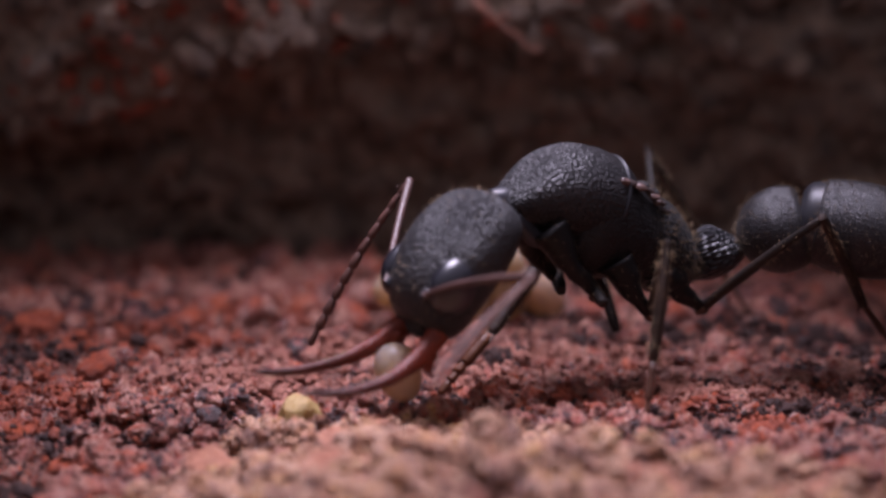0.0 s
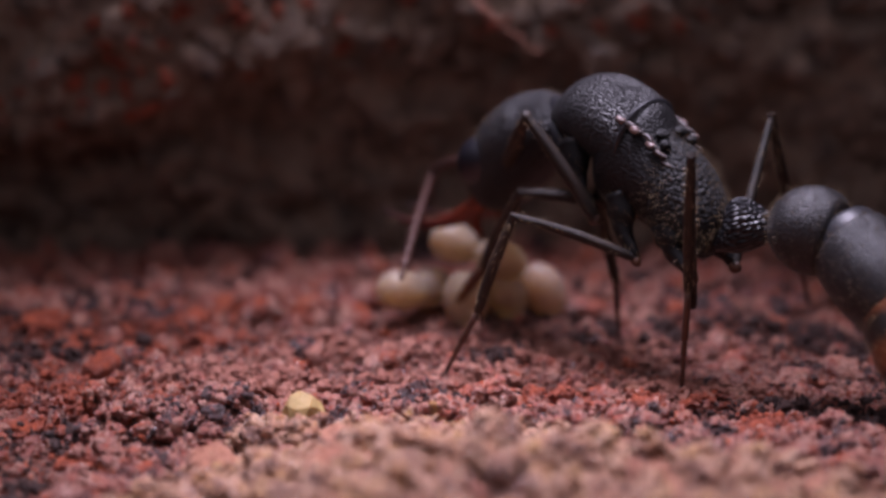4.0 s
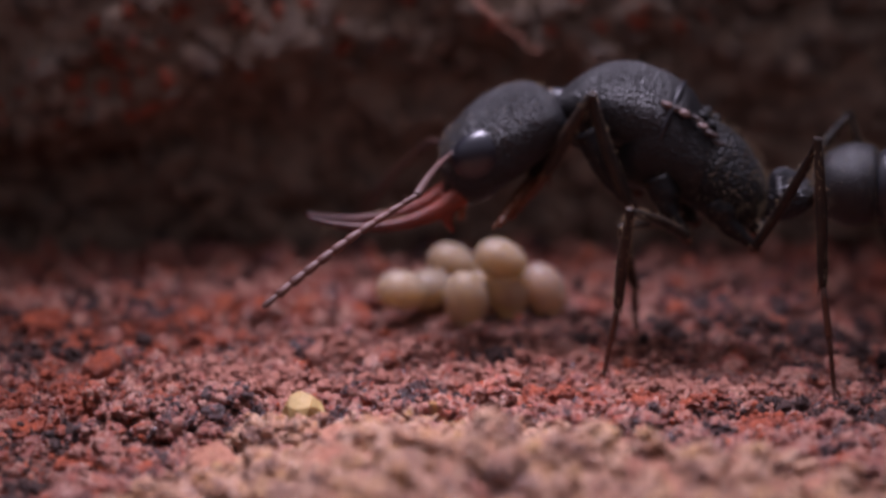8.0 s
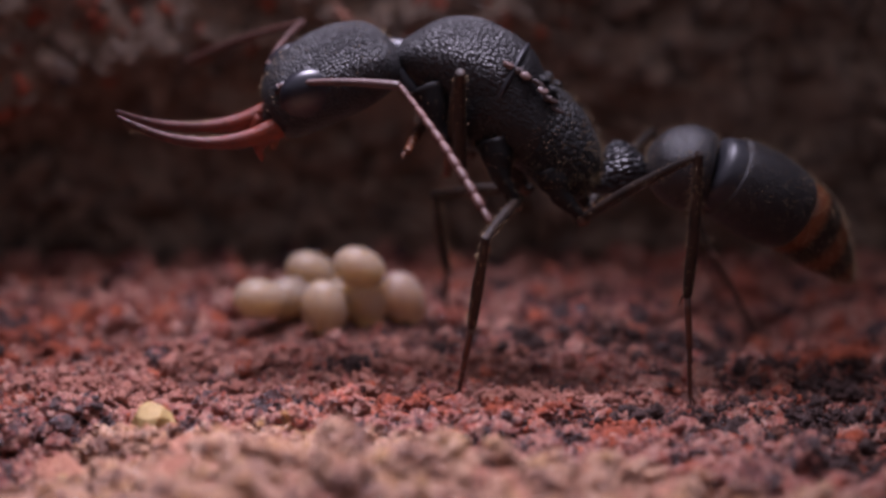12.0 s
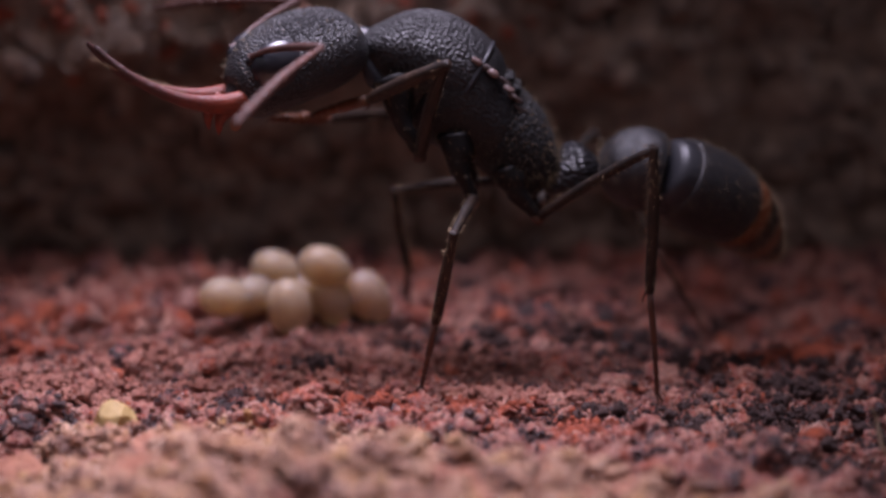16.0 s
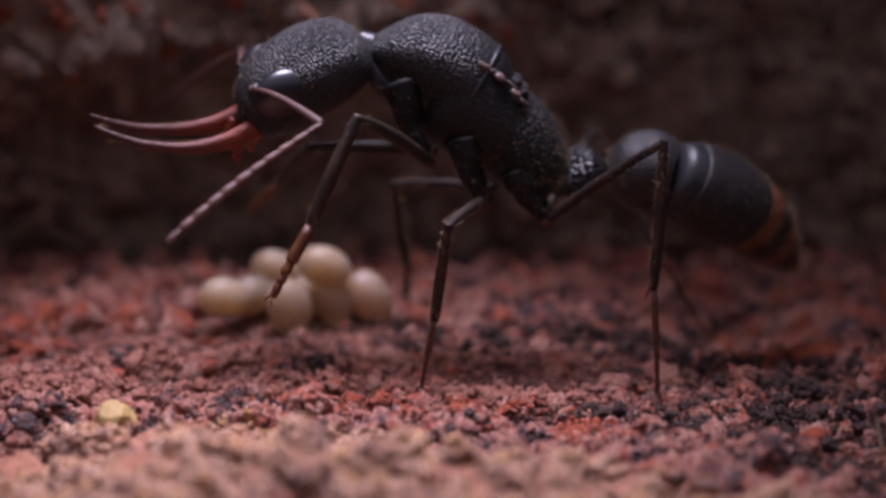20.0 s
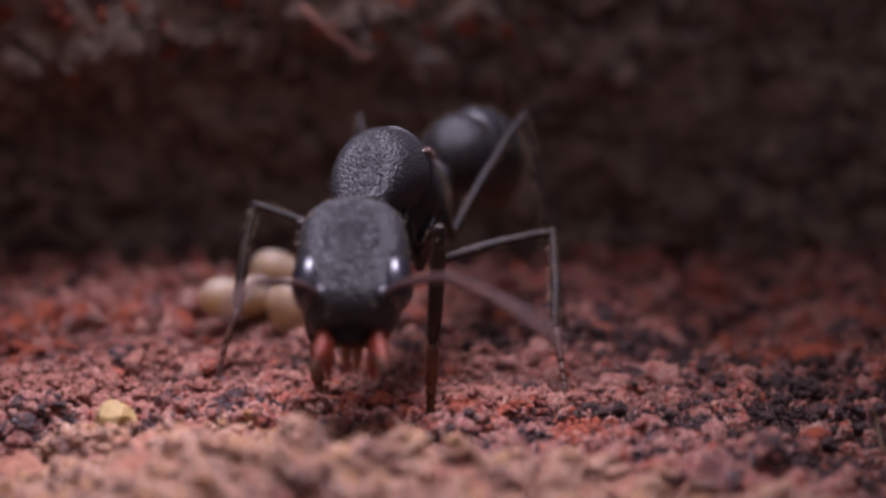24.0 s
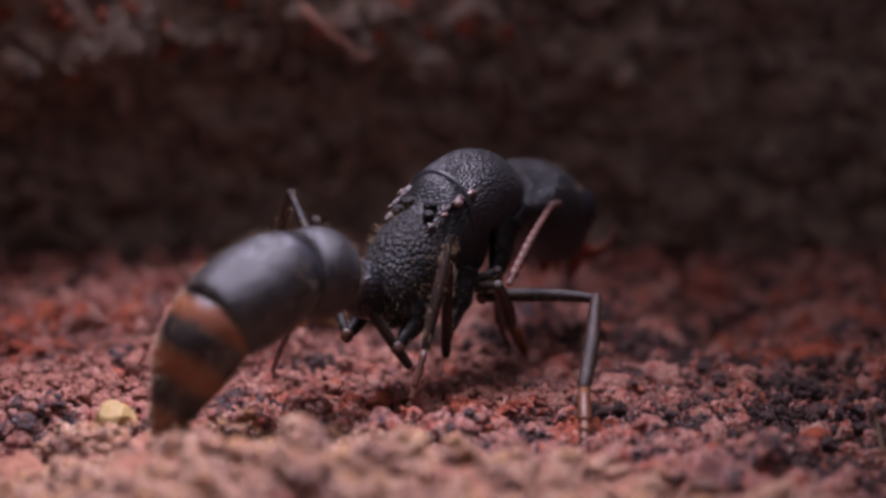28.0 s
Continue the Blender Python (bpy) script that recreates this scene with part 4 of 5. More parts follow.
NECK += [(16, 2.24, 1, 7.62), (17, 2.3, 1, 7.49), (18, 2.47, 1, 7.55), (19, 2.43, 1, 7.62), (20, 2.39, 1, 7.49), (21, 2.3, 1, 7.42), (21.5, 2.3, 1, 6.91), (23.5, 2.02, -3.2, 4.56), (24, 2.02, -3.2, 4.56), (24.4, 2.75, -3.2, 4.68), (24.7, 3.47, -3, 4.48), (25, 4.4, -2.6, 4.27), (26, 6.16, -2, 3.92), (27, 5.74, -0.8, 4.33), (28, 5.69, 1, 4.18)]
WAIST = [(0, 5.51, -0.37, 3.16), (0.5, 5.44, -0.94, 3.49), (1, 5.36, -1.79, 3.82), (1.5, 4.94, -1.94, 4.2), (2, 5.33, -1.75, 4.48), (3, 5.88, -2, 4.13), (6, 6.22, -1.7, 4.29), (7, 7.14, 0.39, 4.29), (8, 7.39, 0.88, 4.24), (9, 7.02, 0.56, 4.59), (10, 7.06, 1.68, 4.63), (11, 7.02, 1.85, 4.93), (12, 6.76, 0.01, 5.24), (13, 6.92, 0.03, 5.19)]
WAIST += [(16, 6.66, 0.57, 5.08), (17, 6.72, 1.03, 4.9), (18, 6.81, 1.47, 4.88), (19, 6.84, 0.93, 5.01), (20, 6.85, 0.52, 5.02), (21, 6.82, 0.75, 5.02), (21.5, 6.87, 1.71, 4.7), (23.5, 3.68, 1.64, 4.31), (24, 3.64, 1.65, 4.31), (24.4, 1.9, 1.84, 4.4), (24.7, 1.02, 1.48, 4.08), (25, 0.51, 0.74, 4.36), (26, 1.04, -2.02, 3.84), (27, 0.71, -1.08, 3.42), (28, 2.42, -2.76, 3.03)]
MOUTH = [(0, -0.54, -4.1, 2.13), (0.5, -1.67, -3.7, 4.01), (1, -2.46, -1.66, 4.13), (1.5, -2.27, 0.17, 4.12), (2, -0.65, 1.47, 4.14), (3, 1.14, 3.27, 3.34), (6, 1.1, 3.19, 3.43), (7, 0.21, 3.14, 4.06), (8, 0.13, 1.57, 3.89), (9, -0.37, 1.18, 4.27), (10, 0.06, -0.58, 4.44), (11, 0.33, -0.98, 5.46), (12, -0.71, 0.66, 5.95), (13, -0.58, 0.66, 5.91)]
MOUTH += [(16, -0.62, -0.1, 6.52), (17, -0.12, -0.97, 6.42), (18, 1.04, -1.34, 5.72), (19, -0.5, 0.65, 6.14), (20, -0.45, 0.62, 5.86), (21, -0.52, 0.63, 5.76), (21.5, 0.1, -0.43, 4.91), (23.5, 1.91, -5.81, 2.54), (24, 1.91, -5.81, 2.54), (24.4, 4.22, -6, 3.75), (24.7, 5.48, -5.33, 3.28), (25, 6.83, -3.48, 2.23), (26, 8.73, -2.97, 2.1), (27, 7.57, 0.97, 2.24), (28, 7.05, 3.43, 2.41)]
PETIOLE = [(0, 6.74, -0.53, 3.27), (1, 6.6, -1.96, 3.88), (1.5, 6.17, -2.08, 4.38), (2, 6.57, -1.94, 4.47), (3, 7.11, -2.2, 4.12), (6, 7.45, -1.91, 4.27), (7, 8.36, 0.15, 4.22), (8, 8.62, 0.65, 4.3), (9, 8.25, 0.36, 4.67), (10, 8.27, 1.97, 4.5), (11, 8.25, 1.63, 4.82), (12, 7.99, 0.23, 5.12), (13, 8.08, 0.48, 5.06), (16, 7.82, 0.99, 4.91), (19, 8.07, 0.73, 4.93), (21.5, 8.12, 1.65, 4.72), (23.5, 4.29, 2.72, 4.47), (24, 4.23, 2.74, 4.46), (24.4, 2.29, 3, 4.65), (24.7, 0.95, 2.65, 4.51), (25, -0.15, 1.73, 4.76), (26, -0.11, -1.94, 4.32), (27, -0.54, -1.14, 3.4), (28, 1.8, -3.76, 3.45)]
GASTER_A = [(0, 8.47, -0.75, 3.73), (1, 8.35, -2.22, 4.22), (1.5, 7.94, -2.41, 4.43), (2, 8.33, -2.28, 4.48), (3, 8.72, -2.87, 3.68), (6, 8.51, -3.32, 3.91), (7, 10.11, -0.26, 4.11), (8, 10.37, 0.24, 4.27), (9, 10, -0.05, 4.51), (10, 10.03, 1.6, 4.25), (11, 10, 1.26, 4.5), (12, 9.74, -0.15, 4.75), (13, 9.82, 0.1, 4.63), (16, 9.58, 0.64, 4.53), (19, 9.82, 0.36, 4.53), (21.5, 9.87, 1.29, 4.34), (23.5, 5.11, 4.31, 4.62), (24, 5.06, 4.33, 4.62), (24.4, 2.88, 4.69, 4.83), (24.7, 1.15, 4.42, 4.81), (25, -0.77, 3.38, 5.1), (26, -1.82, -1.93, 4.89), (27, -2.33, -1.29, 3.47), (28, 0.45, -4.92, 3.69)]
GASTER_B = [(0, 10.22, -1.23, 3.38), (1, 10.13, -2.69, 4.04), (1.5, 9.73, -2.85, 4.29), (2, 10.13, -2.72, 4.39), (3, 9.74, -3.99, 2.62), (6, 9.35, -4.63, 2.91), (7, 11.72, -0.85, 3.41), (8, 12.14, -0.27, 4.13), (9, 11.75, -0.56, 4.19), (10, 11.76, 1.09, 3.53), (11, 11.73, 0.76, 3.76), (12, 11.39, 0.28, 3.74), (13, 11.53, 0.37, 3.68), (16, 11.1, 1.46, 3.59), (19, 11.42, 1.04, 3.58), (21.5, 11.38, 2.09, 3.32), (23.5, 5.67, 5.97, 4.03), (24, 5.62, 5.99, 4.02), (24.4, 3.22, 6.38, 4.16), (24.7, 1.22, 6.16, 4.2), (25, -1.22, 5.09, 4.54), (26, -3.16, -0.75, 4.41), (27, -3.96, -1.72, 2.69), (28, -0.87, -5.97, 2.92)]
GASTER_C = [(0, 11.47, -1.89, 2.11), (1, 11.5, -3.35, 2.9), (1.5, 11.27, -3.49, 3.38), (2, 11.65, -3.36, 3.45), (3, 9.97, -5.36, 1.32), (6, 9.35, -5.59, 1.27), (7, 13.12, -1.56, 2.34), (8, 13.74, -0.94, 3.36), (9, 13.41, -1.19, 3.52), (10, 13.37, 0.75, 2.38), (11, 13.3, 0.96, 2.51), (12, 12.75, 1.1, 2.49), (13, 12.85, 1.3, 2.47), (16, 12.22, 2.76, 2.56), (19, 12.64, 2.13, 2.42), (21.5, 12.51, 3.33, 2.23), (23.5, 6.01, 7.48, 2.92), (24, 5.94, 7.5, 2.91), (24.4, 3.44, 7.86, 2.99), (24.7, 1.07, 7.54, 2.9), (25, -1.78, 6.26, 3.16), (26, -4.52, -1.22, 3.16), (27, -5.27, -2.34, 1.47), (28, -2.27, -6.92, 0.53)]
ELBOW_L = [(0, 1.78, -6.62, 3.93), (1, -2.84, -5.05, 5.79), (1.5, -2.56, 2.42, 4.87), (2, -1.92, 4.01, 4.8), (3, -0.42, 5.61, 3.49), (6, 0.01, 4.5, 4.22), (6.5, 0.21, 3, 4.62), (7, 1.63, 0.24, 5.43), (7.5, 1.45, -0.66, 4.41), (8, -0.58, -1.91, 4.51), (9, -0.62, -2.4, 5.22), (10, 1.43, -3.89, 5.46), (11, -1.67, -3.13, 6.53), (12, 2.09, -1.33, 6.97), (13, 2.45, 0.01, 7.63)]
ELBOW_L += [(16, 1.68, -3.63, 8.11), (17, 1.45, -3.86, 6.24), (18, 1.79, -4.49, 7.44), (19, 1.36, -2.41, 7.23), (20, 1.22, -2.5, 6.35), (21, 1.44, -2.32, 6.89), (21.5, 2.39, -3.16, 6.26), (23.5, 3.73, -8.55, 3.85), (24, 3.73, -8.4, 4.44), (24.4, 4.46, -8.24, 5.28), (24.7, 5, -1.95, 3.98), (25, 7, -0.09, 4.08), (26, 10.14, 0.34, 3.06), (27, 9.08, 3.64, 2.72), (28, 7.7, 5.8, 1.79)]
TIP_L = [(0, -0.18, -10.25, 2.9), (1, -4.76, -8.81, 5.28), (1.5, -3.04, -1.69, 3.89), (2, -2.74, -0.02, 3.73), (3, -1.11, 1.48, 2.78), (6, -0.52, 5, 1.66), (6.5, -0.78, 1, 2.08), (7, 0.77, 1.55, 1.53), (7.5, -0.38, -3.99, 2.52), (8, -3.78, -3.88, 2.53), (9, -3, -5.28, 3.2), (10, 0.1, -6.92, 2.79), (11, -3.28, -6.75, 5), (12, 3.96, -4.4, 4.69), (13, 0.92, -2.83, 4.86)]
TIP_L += [(16, -0.41, -7.16, 6.99), (17, -1.66, -6.75, 6.1), (18, -1.79, -5.33, 4.88), (19, -2.25, -4.18, 5.86), (20, -1.79, -4.62, 4.23), (21, -0.34, -4.07, 3.45), (21.5, 3.81, -6.34, 3.83), (23.5, 4.29, -12.59, 2.68), (24, 5.38, -12.31, 4.27), (24.4, 7.5, -11.08, 4.42), (24.7, 6.66, 1.9, 3.25), (25, 9.04, 3.64, 4.06), (26, 14.04, -1.05, 2.09), (27, 10.86, 5.65, -0.58), (28, 8.03, 9.38, -0.48)]
ELBOW_R = [(0, -0.68, -1.35, 4.74), (1, -3.12, 1.77, 4.36), (1.5, -2.22, 3.67, 4.77), (2, -1.72, 4.23, 4.83), (3, -0.21, 6.13, 3.61), (6, -0.06, 6.22, 3.44), (6.5, -0.13, 6.32, 3.57), (7, -0.57, 6.2, 3.81), (7.5, -0.63, 5.75, 3.9), (8, -0.55, 5.03, 4.19), (9, -2.98, 3.32, 4.82), (10, -1.87, 1.8, 3.73), (11, -1.68, 1.94, 5.88), (12, 0.11, 4.05, 7.72), (13, -0.8, 4.24, 6.52)]
ELBOW_R += [(16, 0.57, 2.61, 8.12), (17, 0.84, 2.15, 8.43), (18, 0.78, 1.41, 8.32), (19, 0.01, 4.03, 8.15), (20, -0.54, 4.22, 6.97), (21, -1.88, 3.76, 5.85), (21.5, -1.68, 2.26, 4.45), (23.5, 0.13, -8.45, 4.16), (24, 0.13, -8.39, 4.36), (24.4, 2.15, -8.65, 4.63), (24.7, 3.63, -8.27, 4.16), (25, 6.36, -7.04, 2.99), (26, 9.02, -6.46, 3.3), (27, 10.28, 2.02, 1.98), (28, 6.55, 0.42, 3.9)]
TIP_R = [(0, -2.87, -1.77, 1.12), (1, -6.02, 4.26, 2.51), (1.5, -3.26, 6.81, 2.1), (2, -2.73, 7.48, 2.28), (3, -0.99, 9.54, 1.2), (6, -0.38, 9.59, 0.87), (6.5, -0.69, 9.67, 1.01), (7, -1.99, 9.44, 1.46), (8, -2.17, 8.18, 1.85), (9, -6.69, 1.85, 3.38), (10, -4.15, 3.4, 0.52), (11, -3.27, 5.21, 3.68), (12, -3.04, 6.49, 6.26), (13, -4.42, 3.42, 4.43)]
TIP_R += [(16, -2.76, 5.23, 7.79), (17, -2.69, 0.19, 7.1), (18, -1.08, -0.92, 5.29), (19, -3.76, 4.73, 6.33), (20, -2.61, 7.4, 5.07), (21, -5.1, 2.77, 3.26), (21.5, -2.24, -0.68, 1.44), (23.5, -0.45, -12.64, 4.48), (24, -0.26, -12.59, 4.85), (24.4, 2.71, -12.83, 4.14), (24.7, 4.66, -12.39, 4.29), (25, 9.29, -9.78, 1.59), (26, 11.6, -9.75, 2.58), (27, 10.44, 3.22, -0.13), (28, 5.24, -3.53, 3.06)]
FEELERS = {"L": (ELBOW_L, TIP_L), "R": (ELBOW_R, TIP_R)}
FOOT_LF = [(0, -0.07, -2.13, 0.1), (1, -1.78, -1.58, 0.1), (1.5, -1.23, -1.14, 1.24), (2, -1.21, -0.66, 1.06), (3, 0.9, 3.25, 3.06), (6, 1.04, 3.44, 2.74), (7, 0.87, 1.18, 2.17), (8, 1.56, 2.47, 2.96), (9, 0.59, -0.03, 3.34), (10, 0.44, -0.03, 3.34), (11, 1.79, -1.42, 4.27), (12, 3.4, 1.55, 4.44), (13, 0.71, -1.92, 4.1)]
FOOT_LF += [(16, 1.09, 1.36, 5.81), (17, -1.88, -1.11, 5.98), (18, -0.47, 0.84, 1.75), (19, -0.55, -2.39, 3.39), (20, 0.24, -2.14, 2.4), (21, 2.14, 2.49, 5.49), (21.5, 2.26, 1.1, 2.89), (23.5, 3.64, -3.39, 0.1), (24, 3.64, -3.39, 0.1), (24.7, 5.33, -3.22, 0.1), (25, 5.88, -3.24, 0.1), (26, 6.82, -1.41, 0.1), (27, 6.2, 1.31, 0.1), (28, 6.2, 1.31, 0.1)]
KNEE_LF = [(0, 2.78, -0.05, 3.28), (1, -0.14, -1.07, 4.02), (1.5, -0.45, -2.59, 5.24), (2, -0.29, -1.67, 5.16), (3, 1.89, 0.18, 5.93), (6, 1.7, 0.36, 5.7), (7, 2.49, 0.32, 6.08), (8, 3.35, 0.4, 6.3), (9, 3.27, 0.25, 6.71), (10, 3.41, -0.95, 6.34), (11, 4.81, -0.83, 7.3), (12, 3.5, -1.7, 7.28), (13, 3.26, -1.12, 7.49)]
KNEE_LF += [(16, 4.01, -1.41, 7.4), (17, 2.32, -1.12, 6.98), (18, 1.59, -1.24, 4.93), (19, 2.19, -1.5, 6.61), (20, 2.09, -1.76, 6.29), (21, 4.43, -0.54, 7.56), (21.5, 2.93, -1.1, 6.55), (23.5, 3.78, -3.88, 4.05), (24, 3.79, -3.85, 4.05), (24.7, 5.26, 0.75, 1.76), (25, 6.03, 0.52, 1.28), (26, 6.24, -3.68, 3.03), (27, 5.22, -2.33, 2.31), (28, 5.12, -2.17, 2.77)]
FOOT_LM = [(0, 4.15, -4.98, 0.1), (1, 4.08, -4.91, 0.1), (1.5, 3.96, -4.1, 0.1), (2, 1.54, -2.37, 1.93), (3, 0.01, -0.8, 0.1), (6, 0.07, -0.8, 0.1), (7, 3.61, -0.59, 0.1), (8, 3.63, -0.81, 0.1), (10, 3.69, -0.35, 0.1), (11, 3.58, -1.33, 0.1), (12, 3.57, -1.42, 0.1), (13, 3.54, -1.31, 0.1), (21.5, 3.54, -1.35, 0.1), (23.5, 6.72, -2.04, 0.1), (24, 6.72, -2.04, 0.1), (24.5, 6.06, -1.39, 0.1), (25, 5.78, 1.8, 0.1), (26, 5.59, 2.79, 0.1), (27, 5.78, 1.8, 0.1), (28, 5.78, 1.8, 0.1)]
KNEE_LM = [(0, 4.6, -4.21, 3.61), (1, 3.98, -5.16, 3.84), (1.5, 3.66, -5.38, 3.68), (2, 2.55, -3.2, 5.83), (3, 1.47, -1.1, 3.93), (6, 1.85, -1.83, 3.75), (7, 3.63, -1.74, 4.27), (8, 4.07, -1.7, 4.16), (9, 4.01, -2.1, 4.31), (10, 4.13, -1.66, 4.18), (11, 4.25, -2.06, 4.09), (12, 4.06, -2.99, 4.32), (13, 4.23, -2.94, 4.31), (19, 4.1, -2.54, 4.26), (21.5, 4.02, -1.96, 4.17), (23.5, 6.63, 0.7, 3.31), (24, 6.63, 0.67, 3.32), (24.5, 6.46, 1.16, 2.87), (25, 5.23, -0.93, 2.72), (26, 5.02, -0.45, 2.6), (27, 5.2, -1.28, 2.55), (28, 5.2, -1.27, 2.8)]
FOOT_LH = [(0, 10.66, 0.43, 0.1), (1, 10.75, -0.08, 0.1), (1.5, 6.77, -2.1, 1.32), (2, 5.24, -2.08, 0.1), (3, 5.24, -2.08, 0.1), (6, 5.33, -1.87, 0.1), (7, 5.4, -2.28, 0.1), (8, 8.64, -2.08, 0.1), (10, 8.82, -1.56, 0.1), (11, 8.74, -1.68, 0.1), (12, 8.65, -2.13, 0.1), (13, 8.75, -2.27, 0.1), (16, 8.75, -2.07, 0.1), (21.5, 8.75, -2.07, 0.1), (23.5, 7.38, 2.76, 0.1), (24, 7.38, 2.76, 0.1), (24.5, 4.53, 3.31, 0.1), (25, 2.32, 3.34, 0.1), (26, -1.46, 2.18, 0.86), (27, -0.23, 3.37, 0.1), (28, -0.45, 3.89, 0.1)]
KNEE_LH = [(0, 8.04, -2.65, 4.2), (1, 7.89, -2.85, 4.25), (1.5, 4.9, -3.8, 6.41), (2, 4.71, -3.5, 5.82), (3, 5.08, -3.5, 5.91), (6, 5.29, -3.5, 5.88), (7, 6.26, -2.84, 5.63), (8, 8.05, -2.11, 5.71), (9, 8.05, -2.58, 5.75), (10, 8.37, -1.8, 5.59), (11, 8.65, -1.67, 5.6), (12, 8.47, -2.97, 5.86), (13, 8.6, -3.01, 5.82), (16, 8.42, -2.51, 5.73), (19, 8.7, -2.13, 5.68), (21.5, 8.65, -1.47, 5.53), (23.5, 6.41, 3.85, 5.36), (24, 6.4, 3.82, 5.37), (24.5, 4.45, 3.26, 5.7), (25, 1.87, 3.66, 6), (26, 1.19, 0.7, 5.67), (27, 0.32, 1.17, 5.15), (28, 0.59, 0.21, 4.51)]
FOOT_RF = [(0, 1.69, 4.32, 0.1), (1, 1.11, 4.31, 0.1), (1.5, 0.25, 3.63, 0.1), (2, 0.22, 4.02, 0.16), (3, 0.08, 2.8, 0.5), (7, 0.93, 4.55, 0.31), (8, 1.24, 0.45, 3.29), (10, 2.26, 0.52, 1.54), (11, 0.55, -1.3, 4.43), (12, 2.41, -0.41, 5.34), (13, 1.35, -0.02, 4.86), (16, 0.19, 1.21, 5.77), (17, -3.13, 0.74, 6.55), (18, 1.22, 0.81, 4.28)]
FOOT_RF += [(19, -1.87, -1.57, 4.95), (20, -0.46, 4.92, 2.79), (21, -0.32, 4.67, 1.92), (21.5, 0.58, 5.45, 1.88), (23.5, 1.31, -3.73, 0.1), (24, 1.31, -3.73, 0.1), (24.4, 3.38, -3.96, 0.1), (24.7, 3.38, -3.96, 0.1), (25, 3.43, -4.23, 0.1), (25.3, 3.58, -4.23, 0.1), (25.6, 6.59, -5.85, 0.1), (26, 6.57, -6.03, 0.1), (27, 6.71, -5.32, 0.1), (28, 6.62, -6.03, 0.1)]
KNEE_RF = [(0, 2.35, 1.24, 2.44), (1, 1.03, 1.27, 2.72), (1.5, 1.57, 2.09, 3.84), (2, 1.54, 2.2, 3.85), (3, 1.67, 0.9, 4.04), (7, 1.75, 2.2, 3.84), (8, 2.95, 3.86, 5.31), (10, 2.53, 4.34, 3.54), (11, 1.34, 2.92, 4.83), (12, 3.09, 3.77, 6.2), (13, 3, 3.92, 5.47), (16, 3.14, 4.34, 5.38), (17, 1, 1.78, 5.84), (18, 3.01, 4.56, 5.48)]
KNEE_RF += [(19, 1, 1.65, 5.22), (20, 1.09, 1.58, 5.05), (21, 1.04, 1.56, 4.59), (21.5, 0.95, 1.92, 4.34), (23.5, 0.86, -3.2, 3.65), (24, 0.86, -3.2, 3.65), (24.4, 2.51, 0.57, 1.68), (24.7, 3.02, 0.44, 1.85), (25, 3.37, -3.95, 3.77), (25.3, 4.26, -0.29, 2.69), (25.6, 5.23, -4.1, 3.38), (26, 5.99, -2.18, 2.46), (27, 6.46, -2.23, 3.19), (28, 7.25, -2.49, 2.47)]
FOOT_RM = [(0, 4.36, 2.79, 0.1), (2, 4.02, 2.19, 0.1), (6, 4.56, 2.19, 0.1), (9, 4.77, 2.94, 0.1), (10, 4.87, 3.2, 0.1), (11, 3.66, 4.65, 0.1), (12, 3.63, 5.05, 0.1), (13, 3.57, 4.96, 0.1), (21.5, 3.51, 4.91, 0.1), (23.5, -1.04, -0.41, 0.1), (24, -1.04, -0.41, 0.1), (24.4, -1.15, 0.49, 0.1), (24.7, -0.25, -2.52, 0.1), (25, 0.89, -3.64, 0.1), (26, 1.21, -4.77, 0.1), (27, 1.9, -1.32, 0.1), (28, 3.05, -4.07, 0.1)]
KNEE_RM = [(0, 3.53, 1.37, 2.55), (2, 3.94, 1.87, 2.96), (6, 3.42, 0.28, 3.59), (8, 4.05, 0.1, 3.37), (9, 4.16, -0.16, 3.5), (10, 4.16, 0.14, 3.5), (11, 3.11, 2.85, 3.33), (12, 3.22, 3.08, 3.58), (13, 3.24, 2.86, 3.46), (16, 3.11, 3.19, 3.38), (21.5, 3.13, 3.53, 3.3), (23.5, -0.43, 0.98, 3.88), (24, -0.46, 0.97, 3.88), (24.4, -1.02, -0.62, 4.09), (24.7, 0.14, -2.6, 3.88), (25, 0.9, -3.41, 3.76), (26, 1.78, -5.19, 3.95), (27, 2.38, -4.03, 3.49), (28, 4.3, -2.62, 4.8)]
FOOT_RH = [(0, 7.72, 4.32, 0.1), (1, 7.75, 4.3, 0.1), (1.5, 8.39, 3.1, 0.1), (2, 8.62, 2.93, 0.1), (3, 8.52, 3.18, 0.1), (6, 10.54, 2.18, 0.1), (8, 11.73, 2.67, 0.1), (9, 11.53, 2.93, 0.1), (10, 11.54, 3.15, 0.1), (11, 11.12, 3.29, 0.1), (12, 11.22, 3.38, 0.1), (13, 11.07, 3.23, 0.1), (16, 10.79, 3.23, 0.1), (21.5, 10.79, 3.23, 0.1), (23.5, 1.21, 2.85, 0.1), (24, 1.21, 2.85, 0.1), (24.7, -2.46, 4.98, 0.1), (25, -3.23, 4.08, 0.1), (25.6, -2.7, -0.44, 1.31), (26, -2.63, -0.59, 1.25), (27, 0.74, -4.17, 0.1), (28, 0.18, 0.02, 0.1)]
